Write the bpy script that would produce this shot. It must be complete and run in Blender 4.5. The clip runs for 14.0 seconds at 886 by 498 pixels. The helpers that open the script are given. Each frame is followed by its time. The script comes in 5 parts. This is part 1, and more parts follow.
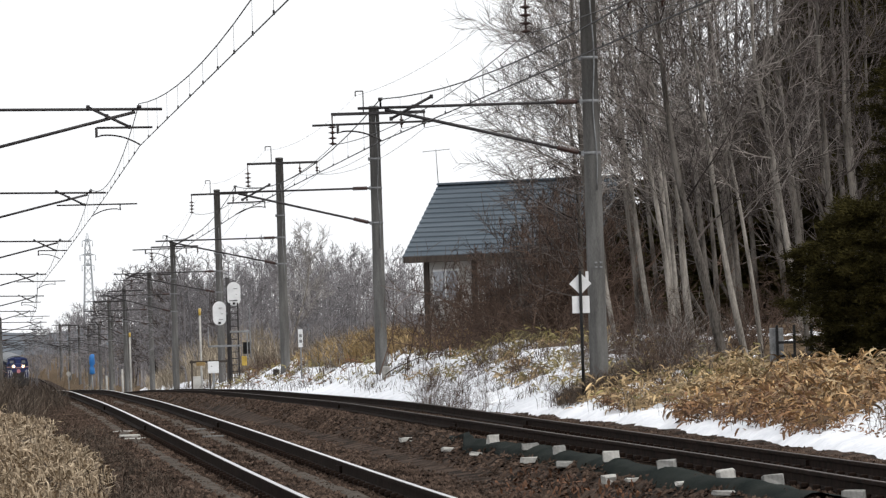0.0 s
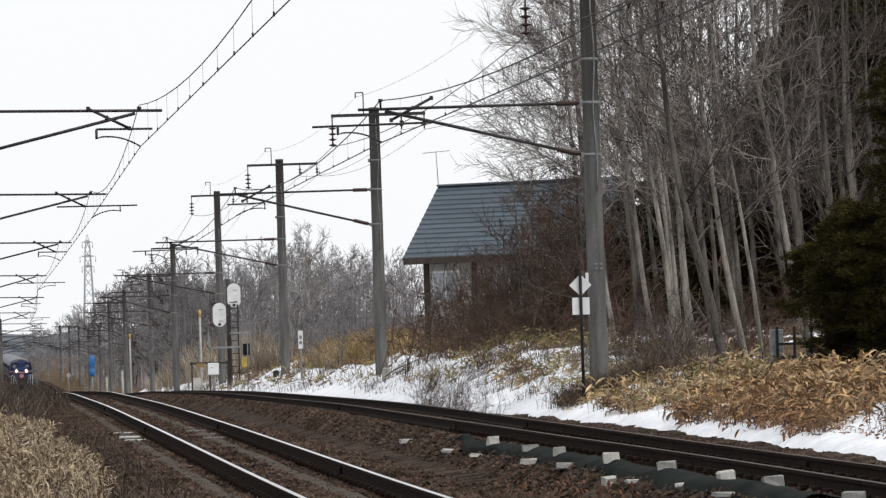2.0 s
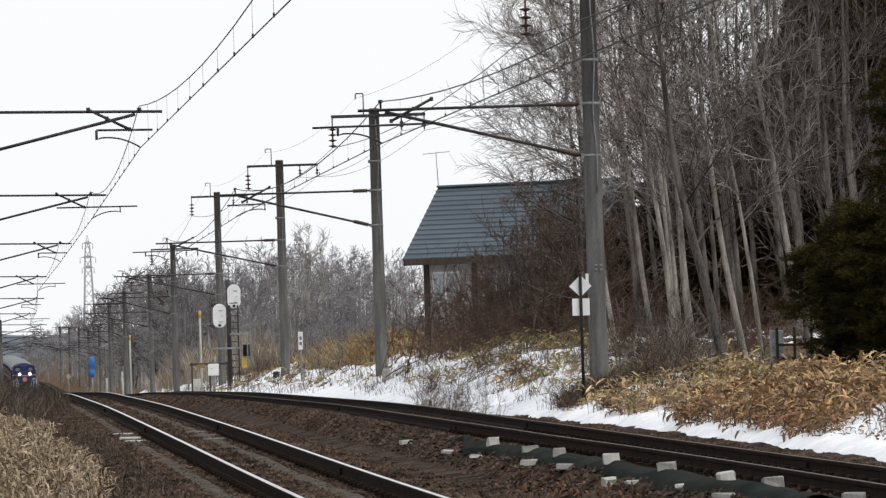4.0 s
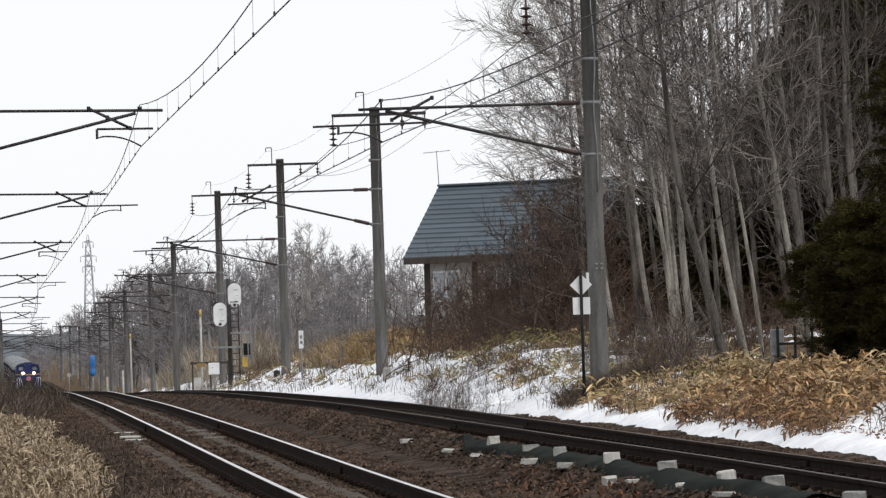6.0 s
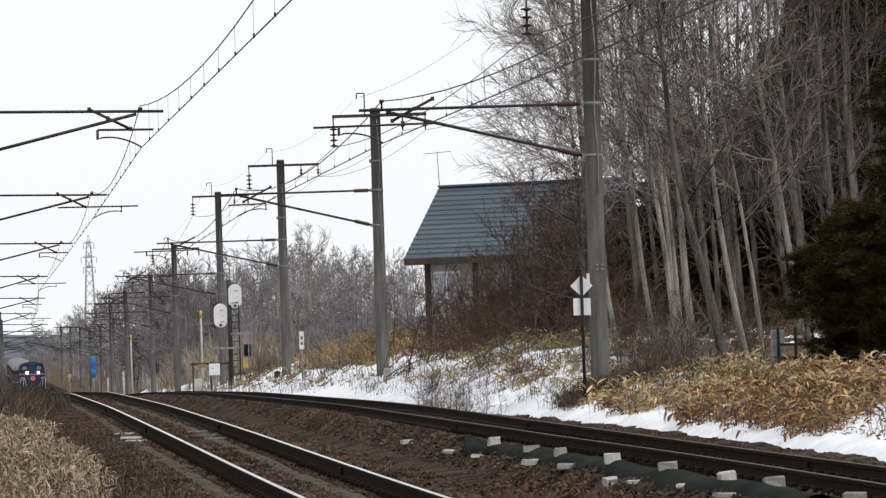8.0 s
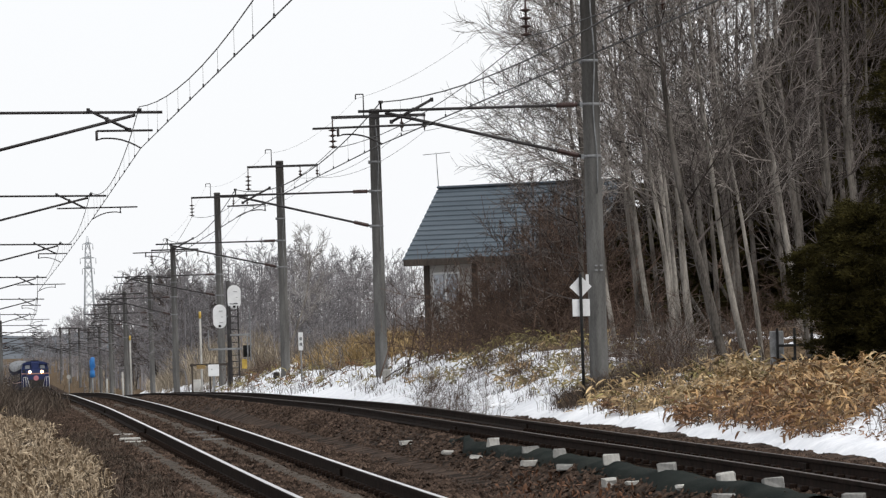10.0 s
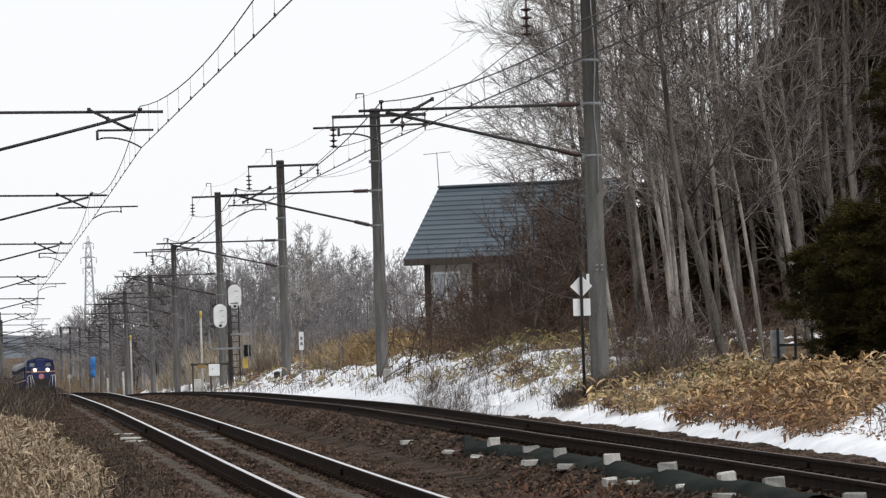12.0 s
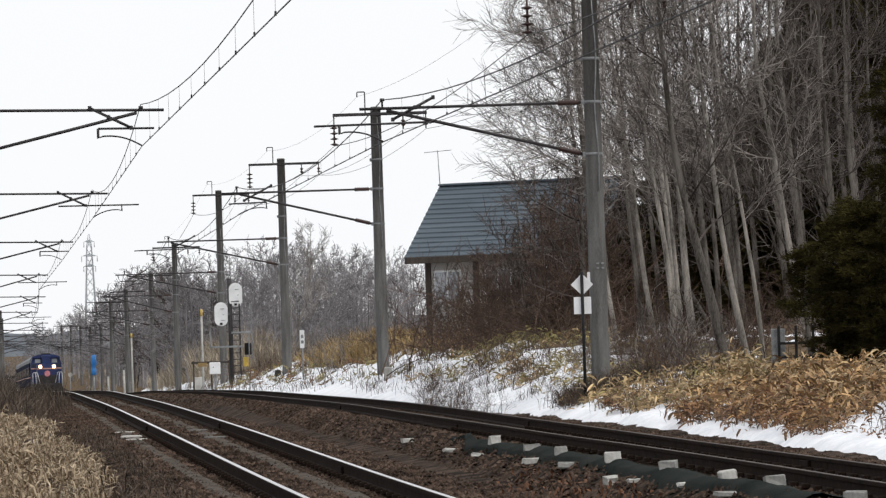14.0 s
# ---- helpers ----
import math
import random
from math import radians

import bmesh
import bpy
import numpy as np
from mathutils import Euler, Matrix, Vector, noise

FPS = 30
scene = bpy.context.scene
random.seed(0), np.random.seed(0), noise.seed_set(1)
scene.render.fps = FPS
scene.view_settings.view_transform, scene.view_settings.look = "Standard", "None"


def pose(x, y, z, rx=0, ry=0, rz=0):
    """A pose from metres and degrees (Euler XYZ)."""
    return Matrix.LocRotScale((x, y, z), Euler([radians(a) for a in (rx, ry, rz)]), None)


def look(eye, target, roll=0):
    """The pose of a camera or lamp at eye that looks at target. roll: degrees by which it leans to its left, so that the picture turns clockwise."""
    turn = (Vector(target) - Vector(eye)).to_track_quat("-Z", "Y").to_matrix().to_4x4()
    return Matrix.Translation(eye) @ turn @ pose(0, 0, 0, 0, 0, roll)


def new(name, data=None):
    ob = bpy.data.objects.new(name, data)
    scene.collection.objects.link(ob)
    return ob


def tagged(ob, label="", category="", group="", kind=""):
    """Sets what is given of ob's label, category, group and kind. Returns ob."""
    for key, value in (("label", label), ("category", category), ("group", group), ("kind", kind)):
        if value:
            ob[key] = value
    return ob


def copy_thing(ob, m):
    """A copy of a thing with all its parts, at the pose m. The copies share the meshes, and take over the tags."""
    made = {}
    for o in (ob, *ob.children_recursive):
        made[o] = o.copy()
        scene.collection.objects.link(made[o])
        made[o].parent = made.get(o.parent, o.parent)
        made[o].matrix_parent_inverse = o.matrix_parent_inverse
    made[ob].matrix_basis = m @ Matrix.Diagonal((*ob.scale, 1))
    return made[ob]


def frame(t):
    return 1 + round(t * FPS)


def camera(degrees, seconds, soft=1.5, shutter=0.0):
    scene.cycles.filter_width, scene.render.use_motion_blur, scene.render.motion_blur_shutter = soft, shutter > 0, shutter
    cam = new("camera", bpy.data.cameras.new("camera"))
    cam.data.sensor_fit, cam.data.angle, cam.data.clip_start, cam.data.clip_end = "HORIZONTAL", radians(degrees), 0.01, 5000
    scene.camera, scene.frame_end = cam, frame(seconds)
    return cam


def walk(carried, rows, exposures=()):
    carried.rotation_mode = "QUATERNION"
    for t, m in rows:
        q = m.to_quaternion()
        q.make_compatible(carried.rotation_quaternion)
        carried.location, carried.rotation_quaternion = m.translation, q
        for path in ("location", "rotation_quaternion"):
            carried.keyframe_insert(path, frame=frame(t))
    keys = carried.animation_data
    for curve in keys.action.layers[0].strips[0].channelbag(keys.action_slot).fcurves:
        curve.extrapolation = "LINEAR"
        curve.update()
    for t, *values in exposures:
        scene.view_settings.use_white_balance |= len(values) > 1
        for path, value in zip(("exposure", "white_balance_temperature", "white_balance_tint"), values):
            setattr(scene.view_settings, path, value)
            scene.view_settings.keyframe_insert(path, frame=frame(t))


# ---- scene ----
DEG, FOCAL = 9.716, 9225.0
cam = camera(DEG, 14.0, soft=1.3)
EYE = Vector((0.0, 0.0, 2.0))
ROLL = -1.8


def aim(right, down):
    """The camera's pose, with the picture's content shifted by a small hand tremor."""
    return look(EYE, EYE + Vector((-(right - 2.0) / FOCAL * 100, 100, (205 + down - 2.0) / FOCAL * 100)), ROLL)


walk(cam, [(t, aim(a, b)) for t, a, b in (
    (0.0, 0.0, 0.0), (0.5, 0.0, 2.7), (1.0, 0.0, 1.5), (1.5, 0.0, 2.8), (2.0, 0.0, 2.6), (2.5, 0.0, 2.9), (3.0, 0.0, 3.6),
    (4.2, 0.0, 4.4), (5.5, 0.0, 5.2), (6.0, 1.0, 2.3), (6.5, 0.0, 1.6), (7.0, 1.3, 2.8), (7.5, 3.0, 3.6), (8.0, 1.9, 3.9),
    (9.2, 1.0, 4.8), (10.5, 0.0, 5.7), (11.0, 0.0, 5.6), (11.5, 3.0, 3.4), (12.0, 1.4, 4.7), (12.5, 2.5, 4.3),
    (13.0, 2.2, 1.3), (13.5, 3.6, 5.0), (14.0, 2.9, 1.6))],
     [(0.0, 0.07), (0.5, 0.02), (1.5, -0.05), (14.0, -0.05)])

# ---- light: an overcast winter day ----
world = bpy.data.worlds.new("overcast")
scene.world = world
world.use_nodes = True
wn, wl = world.node_tree.nodes, world.node_tree.links
sky = wn.new("ShaderNodeTexSky")
sky.sky_type, sky.sun_disc = "NISHITA", False
sky.sun_elevation, sky.sun_rotation, sky.dust_density = radians(52), radians(137), 3.0
deck = wn.new("ShaderNodeMix")
deck.data_type = "RGBA"
deck.inputs[0].default_value = 0.93
deck.inputs[7].default_value = (10.5, 10.65, 10.9, 1)
wl.new(sky.outputs[0], deck.inputs[6])
wn["Background"].inputs[1].default_value = 0.1
wl.new(deck.outputs[2], wn["Background"].inputs[0])
sun_data = bpy.data.lights.new("sun", "SUN")
sun_data.energy, sun_data.angle, sun_data.color = 1.5, radians(12), (1.0, 0.96, 0.9)
sun = new("sun", sun_data)
sun.matrix_world = look((26, -14, 50), (0, 14, 0))


# ---- materials ----
def mat(name, a, b, scale=4.0, rough=0.85, metal=0.0, bump=0.3, fine=40.0, spread=(0.35, 0.65), island=0.0, stretch=(1, 1, 1), emit=None, spec=None):
    """A surface of two colours mixed by coarse and fine noise, with relief; island: brightness varied from piece to piece."""
    m = bpy.data.materials.new(name)
    m.use_nodes = True
    n, l = m.node_tree.nodes, m.node_tree.links
    p = n["Principled BSDF"]
    geo = n.new("ShaderNodeTexCoord")
    mp = n.new("ShaderNodeMapping")
    mp.inputs[3].default_value = stretch
    l.new(geo.outputs["Object"], mp.inputs[0])
    coarse, grain = n.new("ShaderNodeTexNoise"), n.new("ShaderNodeTexNoise")
    coarse.inputs["Scale"].default_value, coarse.inputs["Detail"].default_value = scale, 6
    grain.inputs["Scale"].default_value, grain.inputs["Detail"].default_value = fine, 3
    l.new(mp.outputs[0], coarse.inputs["Vector"]), l.new(mp.outputs[0], grain.inputs["Vector"])
    mix2 = n.new("ShaderNodeMath")
    mix2.operation = "MULTIPLY_ADD"
    mix2.inputs[1].default_value = 0.35
    l.new(grain.outputs[0], mix2.inputs[0])
    half = n.new("ShaderNodeMath")
    half.operation = "MULTIPLY"
    half.inputs[1].default_value = 0.65
    l.new(coarse.outputs[0], half.inputs[0]), l.new(half.outputs[0], mix2.inputs[2])
    ramp = n.new("ShaderNodeValToRGB")
    ramp.color_ramp.elements[0].position, ramp.color_ramp.elements[1].position = spread
    ramp.color_ramp.elements[0].color, ramp.color_ramp.elements[1].color = (*a, 1), (*b, 1)
    l.new(mix2.outputs[0], ramp.inputs[0])
    colour = ramp.outputs[0]
    if island:
        g = n.new("ShaderNodeNewGeometry")
        hsv = n.new("ShaderNodeHueSaturation")
        rng = n.new("ShaderNodeMapRange")
        rng.inputs[3].default_value, rng.inputs[4].default_value = 1 - island, 1 + island
        l.new(g.outputs["Random Per Island"], rng.inputs[0]), l.new(rng.outputs[0], hsv.inputs["Value"])
        l.new(colour, hsv.inputs["Color"])
        colour = hsv.outputs[0]
    l.new(colour, p.inputs["Base Color"])
    p.inputs["Roughness"].default_value, p.inputs["Metallic"].default_value = rough, metal
    p.inputs["Specular IOR Level"].default_value = spec if spec is not None else (0.03 if rough > 0.8 else 0.4)
    if bump:
        bp = n.new("ShaderNodeBump")
        bp.inputs["Strength"].default_value, bp.inputs["Distance"].default_value = bump, 0.02
        l.new(mix2.outputs[0], bp.inputs["Height"]), l.new(bp.outputs[0], p.inputs["Normal"])
    if emit:
        p.inputs["Emission Color"].default_value, p.inputs["Emission Strength"].default_value = (*emit[:3], 1), emit[3]
    return m


M_LITTER = mat("leaf_litter", (0.045, 0.033, 0.022), (0.17, 0.12, 0.075), 2.5, 0.95, bump=0.8, fine=30)
M_BALLAST = mat("ballast", (0.012, 0.009, 0.007), (0.075, 0.053, 0.041), 2.2, 0.95, bump=1.0, fine=16, spread=(0.43, 0.58))
M_GRIT = mat("grey_grit", (0.034, 0.028, 0.024), (0.125, 0.107, 0.09), 5.0, 0.95, bump=0.6, fine=50)
M_STONE = mat("ballast_stone", (0.019, 0.0135, 0.0105), (0.10, 0.07, 0.054), 0.9, 0.9, bump=0.3, fine=60, island=0.7)
M_SNOW = mat("old_snow", (0.62, 0.64, 0.68), (0.86, 0.87, 0.90), 1.6, 0.7, bump=0.35, fine=14)
M_RUST = mat("rusty_rail_side", (0.008, 0.006, 0.005), (0.028, 0.018, 0.014), 6, 0.85, bump=0.2)
M_STEEL = mat("worn_rail_head", (0.42, 0.40, 0.40), (0.62, 0.60, 0.60), 3, 0.28, 0.9, bump=0.02)
M_DULL = mat("dull_rail_head", (0.03, 0.021, 0.017), (0.07, 0.05, 0.04), 3, 0.65, 0.2, bump=0.05)
M_WOOD = mat("creosoted_wood", (0.016, 0.012, 0.01), (0.05, 0.036, 0.028), 5, 0.9, bump=0.5, stretch=(1, 6, 6))
M_CONC = mat("pole_concrete", (0.076, 0.075, 0.073), (0.195, 0.192, 0.186), 1.4, 0.9, bump=0.25, fine=30, stretch=(4, 4, 0.5))
M_BLOCK = mat("block_concrete", (0.30, 0.29, 0.27), (0.55, 0.54, 0.51), 3, 0.9, bump=0.4)
M_BLOCKGREY = mat("old_block_concrete", (0.15, 0.148, 0.14), (0.34, 0.335, 0.32), 3, 0.9, bump=0.4)
M_ARM = mat("dark_painted_steel", (0.022, 0.02, 0.022), (0.06, 0.055, 0.055), 6, 0.6, 0.3, bump=0.1)
M_GALV = mat("galvanised_steel", (0.16, 0.165, 0.17), (0.33, 0.34, 0.35), 5, 0.5, 0.6, bump=0.1)
M_INSUL = mat("brown_porcelain", (0.025, 0.012, 0.01), (0.06, 0.03, 0.024), 8, 0.3, bump=0.05)
M_WIRE = mat("weathered_wire", (0.015, 0.015, 0.016), (0.045, 0.045, 0.048), 8, 0.6, 0.4, bump=0)
M_PALEBARK = mat("pale_grey_bark", (0.06, 0.054, 0.048), (0.36, 0.333, 0.30), 1.6, 0.95, bump=0.6, fine=18, spread=(0.36, 0.62), stretch=(3, 3, 0.6))
M_BARK = mat("grey_bark", (0.03, 0.026, 0.023), (0.17, 0.155, 0.14), 1.6, 0.95, bump=0.6, fine=18, spread=(0.38, 0.62), stretch=(3, 3, 0.6))
M_TWIG = mat("grey_brown_twigs", (0.05, 0.044, 0.04), (0.33, 0.30, 0.278), 0.8, 0.9, bump=0, island=0.8)
# dark twigs; their tone also stands in for lens vignetting at the right
M_DARKTWIG = mat("dark_brown_twigs", (0.028, 0.024, 0.023), (0.15, 0.129, 0.12), 0.8, 0.9, bump=0, island=0.8)
M_PALETWIG = mat("pale_grey_twigs", (0.2, 0.19, 0.185), (0.42, 0.4, 0.385), 0.6, 0.9, bump=0, island=0.4)
M_REDTWIG = mat("red_brown_twigs", (0.038, 0.027, 0.022), (0.135, 0.094, 0.074), 0.9, 0.9, bump=0, island=0.5)
# grey twigs, paled and slightly blued to paint in distance haze
M_FARWOOD = mat("hazed_far_twigs", (0.10, 0.096, 0.102), (0.30, 0.288, 0.298), 0.2, 0.95, bump=0, island=0.3)
# distance haze painted into the hill as a blue-grey base colour
M_HILL = mat("hazed_wooded_hill", (0.085, 0.095, 0.11), (0.16, 0.175, 0.195), 0.06, 0.95, bump=0, fine=0.5)
M_SASA = mat("withered_bamboo_leaf", (0.10, 0.05, 0.02), (0.42, 0.265, 0.12), 1.2, 0.7, bump=0, island=0.7)
M_SASAGREEN = mat("green_bamboo_leaf", (0.11, 0.09, 0.03), (0.31, 0.255, 0.10), 1.2, 0.7, bump=0, island=0.5)
M_SASATAN = mat("tan_bamboo_leaf", (0.19, 0.12, 0.055), (0.5, 0.37, 0.2), 1.2, 0.65, bump=0, island=0.55)
M_SASABROWN = mat("rust_bamboo_leaf", (0.075, 0.035, 0.016), (0.24, 0.125, 0.055), 1.2, 0.7, bump=0, island=0.6)
M_STRAW = mat("dry_straw", (0.19, 0.14, 0.092), (0.46, 0.375, 0.27), 2.2, 0.85, bump=0, island=0.4)
M_WEED = mat("dead_weed", (0.03, 0.024, 0.02), (0.135, 0.107, 0.086), 1.2, 0.9, bump=0, island=0.5)
M_NEEDLE = mat("dark_needles", (0.011, 0.010, 0.004), (0.05, 0.043, 0.014), 1.5, 0.85, bump=0, island=0.5)
M_ROOF = mat("blue_grey_roof_sheet", (0.055, 0.075, 0.095), (0.10, 0.125, 0.15), 1.2, 0.5, 0.1, bump=0.05, stretch=(0.3, 3, 3))
M_WALL = mat("pale_render", (0.34, 0.33, 0.32), (0.5, 0.49, 0.47), 1.2, 0.9, bump=0.1)
M_TIMBER = mat("dark_timber", (0.03, 0.024, 0.02), (0.07, 0.056, 0.046), 3, 0.8, bump=0.2, stretch=(4, 4, 0.5))
M_WHITE = mat("white_enamel", (0.66, 0.67, 0.68), (0.82, 0.83, 0.84), 3, 0.45, bump=0.03)
M_BLACK = mat("black_enamel", (0.010, 0.010, 0.011), (0.025, 0.025, 0.025), 3, 0.6, bump=0.03, spec=0.12)
M_YELLOW = mat("yellow_paint", (0.42, 0.28, 0.05), (0.60, 0.42, 0.09), 4, 0.6, bump=0.05)
M_TARP = mat("blue_tarpaulin", (0.02, 0.12, 0.38), (0.035, 0.22, 0.55), 2.5, 0.5, bump=0.4)
M_NET = mat("dark_green_sheet", (0.004, 0.0075, 0.0068), (0.02, 0.0235, 0.02), 1.5, 0.85, bump=0.6)
M_LOCO = mat("dark_blue_paint", (0.008, 0.015, 0.06), (0.016, 0.032, 0.125), 1.5, 0.55, bump=0.03)
M_TAN = mat("tan_grass", (0.19, 0.125, 0.055), (0.46, 0.34, 0.18), 0.9, 0.85, bump=0, island=0.5)
# tan reed paled for haze on the far stands; near stalks share it
M_REED = mat("pale_reed", (0.18, 0.15, 0.115), (0.38, 0.325, 0.25), 0.5, 0.9, bump=0, island=0.35)
M_COACH = mat("dark_blue_coach_paint", (0.008, 0.011, 0.026), (0.018, 0.024, 0.05), 1.5, 0.85, bump=0.03)
M_ROOFGREY = mat("grey_coach_roof", (0.10, 0.11, 0.12), (0.16, 0.17, 0.18), 1.5, 0.6, bump=0.05)
M_STRIPE = mat("faded_pink_stripe", (0.36, 0.2, 0.16), (0.48, 0.29, 0.24), 3, 0.5, bump=0.02)
M_UNDER = mat("sooty_running_gear", (0.012, 0.011, 0.011), (0.04, 0.036, 0.034), 4, 0.8, bump=0.2)
M_PINK = mat("pink_headmark", (0.45, 0.16, 0.2), (0.6, 0.25, 0.28), 3, 0.5, bump=0.02)
M_LAMP = mat("lit_headlight", (0.9, 0.75, 0.5), (1.0, 0.85, 0.6), 3, 0.4, bump=0, emit=(1.0, 0.60, 0.28, 8.0))
# galvanised steel with the haze of distance mixed into its colour
M_HAZESTEEL = mat("hazed_tower_steel", (0.38, 0.41, 0.44), (0.52, 0.55, 0.58), 0.4, 0.6, 0.1, bump=0)
M_LEAF = mat("fallen_leaf", (0.05, 0.022, 0.011), (0.15, 0.07, 0.035), 3, 0.8, bump=0, island=0.5)
M_GLASS = mat("dark_glass", (0.02, 0.025, 0.03), (0.05, 0.055, 0.06), 2, 0.1, bump=0)
# pale base colour stands in for sky reflected in the panes
M_PALEGLASS = mat("painted_sky_glass", (0.25, 0.27, 0.3), (0.4, 0.42, 0.45), 2, 0.12, 0.4, bump=0)


# ---- mesh helpers ----
def mesh_of(name, verts, faces, materials, index=None, smooth=False):
    me = bpy.data.meshes.new(name)
    me.from_pydata([tuple(v) for v in verts], [], [tuple(f) for f in faces])
    for m in materials if isinstance(materials, (list, tuple)) else [materials]:
        me.materials.append(m)
    if index is not None:
        me.polygons.foreach_set("material_index", np.asarray(index, dtype=np.int32))
    if smooth:
        me.polygons.foreach_set("use_smooth", np.ones(len(me.polygons), dtype=bool))
    me.update()
    return me


def put(name, me, parent=None, m=None, label=""):
    ob = new(name, me)
    if parent is not None:
        ob.parent = parent
    if m is not None:
        ob.matrix_basis = m
    if label:
        ob["label"] = label
    return ob


def part(name, bm, material, parent, label=""):
    """Links a bmesh as one mesh object under a thing or a part."""
    me = bpy.data.meshes.new(name)
    bm.to_mesh(me)
    bm.free()
    for m in material if isinstance(material, (list, tuple)) else [material]:
        me.materials.append(m)
    return put(name, me, parent, None, label)


def thing(name, m, label, category, group="", kind=""):
    ob = new(name)
    ob.empty_display_size = 0.2
    ob.matrix_basis = m
    return tagged(ob, label, category, group, kind)


def box(bm, x0, x1, y0, y1, z0, z1, bevel=0.0, m=None):
    made = bmesh.ops.create_cube(bm, size=1.0)["verts"]
    for v in made:
        v.co = Vector((x0 + (v.co.x + 0.5) * (x1 - x0), y0 + (v.co.y + 0.5) * (y1 - y0), z0 + (v.co.z + 0.5) * (z1 - z0)))
    if bevel:
        edges = list({e for v in made for e in v.link_edges})
        out = bmesh.ops.bevel(bm, geom=edges, offset=bevel, segments=1, affect="EDGES")
        made = list({v for v in out["verts"]} | {v for v in made if v.is_valid})
    if m is not None:
        for v in made:
            v.co = m @ v.co
    return bm


def rod(bm, a, b, r0, r1=None, sides=8, caps=True):
    """A round bar from a to b."""
    a, b = Vector(a), Vector(b)
    r1 = r0 if r1 is None else r1
    d = b - a
    turn = d.to_track_quat("Z", "Y").to_matrix()
    rings = []
    for p, r in ((a, r0), (b, r1)):
        rings.append([bm.verts.new(p + turn @ Vector((r * math.cos(i * math.tau / sides), r * math.sin(i * math.tau / sides), 0))) for i in range(sides)])
    for i in range(sides):
        f = bm.faces.new((rings[0][i], rings[0][(i + 1) % sides], rings[1][(i + 1) % sides], rings[1][i]))
        f.smooth = sides > 5
    if caps:
        bm.faces.new(rings[0][::-1]), bm.faces.new(rings[1])
    return bm


def lathe(bm, profile, sides=14, centre=(0, 0)):
    """Turns a profile of (radius, z) about the upright through centre."""
    rings = [[bm.verts.new((centre[0] + r * math.cos(i * math.tau / sides), centre[1] + r * math.sin(i * math.tau / sides), z)) for i in range(sides)] for r, z in profile]
    for a, b in zip(rings, rings[1:]):
        for i in range(sides):
            bm.faces.new((a[i], a[(i + 1) % sides], b[(i + 1) % sides], b[i])).smooth = True
    bm.faces.new(rings[0][::-1]), bm.faces.new(rings[-1])
    return bm


def prism(bm, outline, y0, y1):
    """An outline in x, z drawn out along y."""
    a = [bm.verts.new((x, y0, z)) for x, z in outline]
    b = [bm.verts.new((x, y1, z)) for x, z in outline]
    n = len(outline)
    for i in range(n):
        bm.faces.new((a[i], a[(i + 1) % n], b[(i + 1) % n], b[i]))
    bm.faces.new(a[::-1]), bm.faces.new(b)
    bmesh.ops.recalc_face_normals(bm, faces=bm.faces)
    return bm


def sweep(points, r, sides=5):
    """Verts and faces of a thin tube along points."""
    P = np.array(points, dtype=float)
    T = np.gradient(P, axis=0)
    T /= np.linalg.norm(T, axis=1)[:, None]
    side = np.cross(T, np.where(np.abs(T[:, 2:3]) > 0.9, [[1.0, 0, 0]], [[0, 0, 1.0]]))
    side /= np.linalg.norm(side, axis=1)[:, None]
    up = np.cross(side, T)
    verts, faces = [], []
    for i in range(sides):
        a = i * math.tau / sides
        verts.append(P + r * (math.cos(a) * side + math.sin(a) * up))
    verts = np.stack(verts, 1).reshape(-1, 3)
    for k in range(len(P) - 1):
        for i in range(sides):
            j = (i + 1) % sides
            faces.append((k * sides + i, k * sides + j, (k + 1) * sides + j, (k + 1) * sides + i))
    return verts, faces


# ---- the line of the railway: y runs along the view, x to its right ----
GRID = np.arange(-80.0, 1600.0, 2.0)


def eased(ys, vs, width=15):
    v = np.interp(GRID, ys, vs)
    v = np.concatenate([np.full(width, 0.0) + v[0] + (v[1] - v[0]) * np.arange(-width, 0), v, v[-1] + (v[-1] - v[-2]) * np.arange(1, width + 1)])
    k = np.hanning(2 * width + 3)[1:-1]
    return np.convolve(v, k / k.sum(), "valid")


TRACK_X = eased((-80, 48.5, 70, 102, 152, 202, 252, 302, 352, 402, 452, 484, 538, 577, 651, 700, 800, 1000, 1200, 1600), (11.2, -1.07, -3.15, -6.05, -10.4, -15.0, -19.4, -23.8, -27.8, -31.3, -34.7, -37.16, -42.25, -45.9, -52.8, -57.4, -67.2, -92.0, -125.0, -200.0), 8)
RAIL_Z = eased((-80, 0, 48.5, 70, 102, 152, 202, 300, 400, 484, 540, 580, 600, 620, 654, 700, 800, 1600), (-1.55, -1.45, -1.06, -0.82, -0.59, -0.45, -0.55, -1.1, -1.6, -1.76, -1.9, -2.06, -2.15, -2.2, -2.05, -1.3, -0.2, 5.0), 8) + EYE.z
GAP = eased((-80, 48.5, 64, 102, 152, 202, 1600), (5.3, 5.0, 4.75, 4.75, 4.2, 4.15, 4.1), 6)


def xl(y):
    return np.interp(y, GRID, TRACK_X)


def xr(y):
    return np.interp(y, GRID, TRACK_X) + np.interp(y, GRID, GAP)


def zr(y):
    return np.interp(y, GRID, RAIL_Z)


def zfar(y):
    """The far track lies a little lower."""
    return zr(y) - np.interp(y, (50, 80, 160, 220), (0.085, 0.12, 0.12, 0.085))


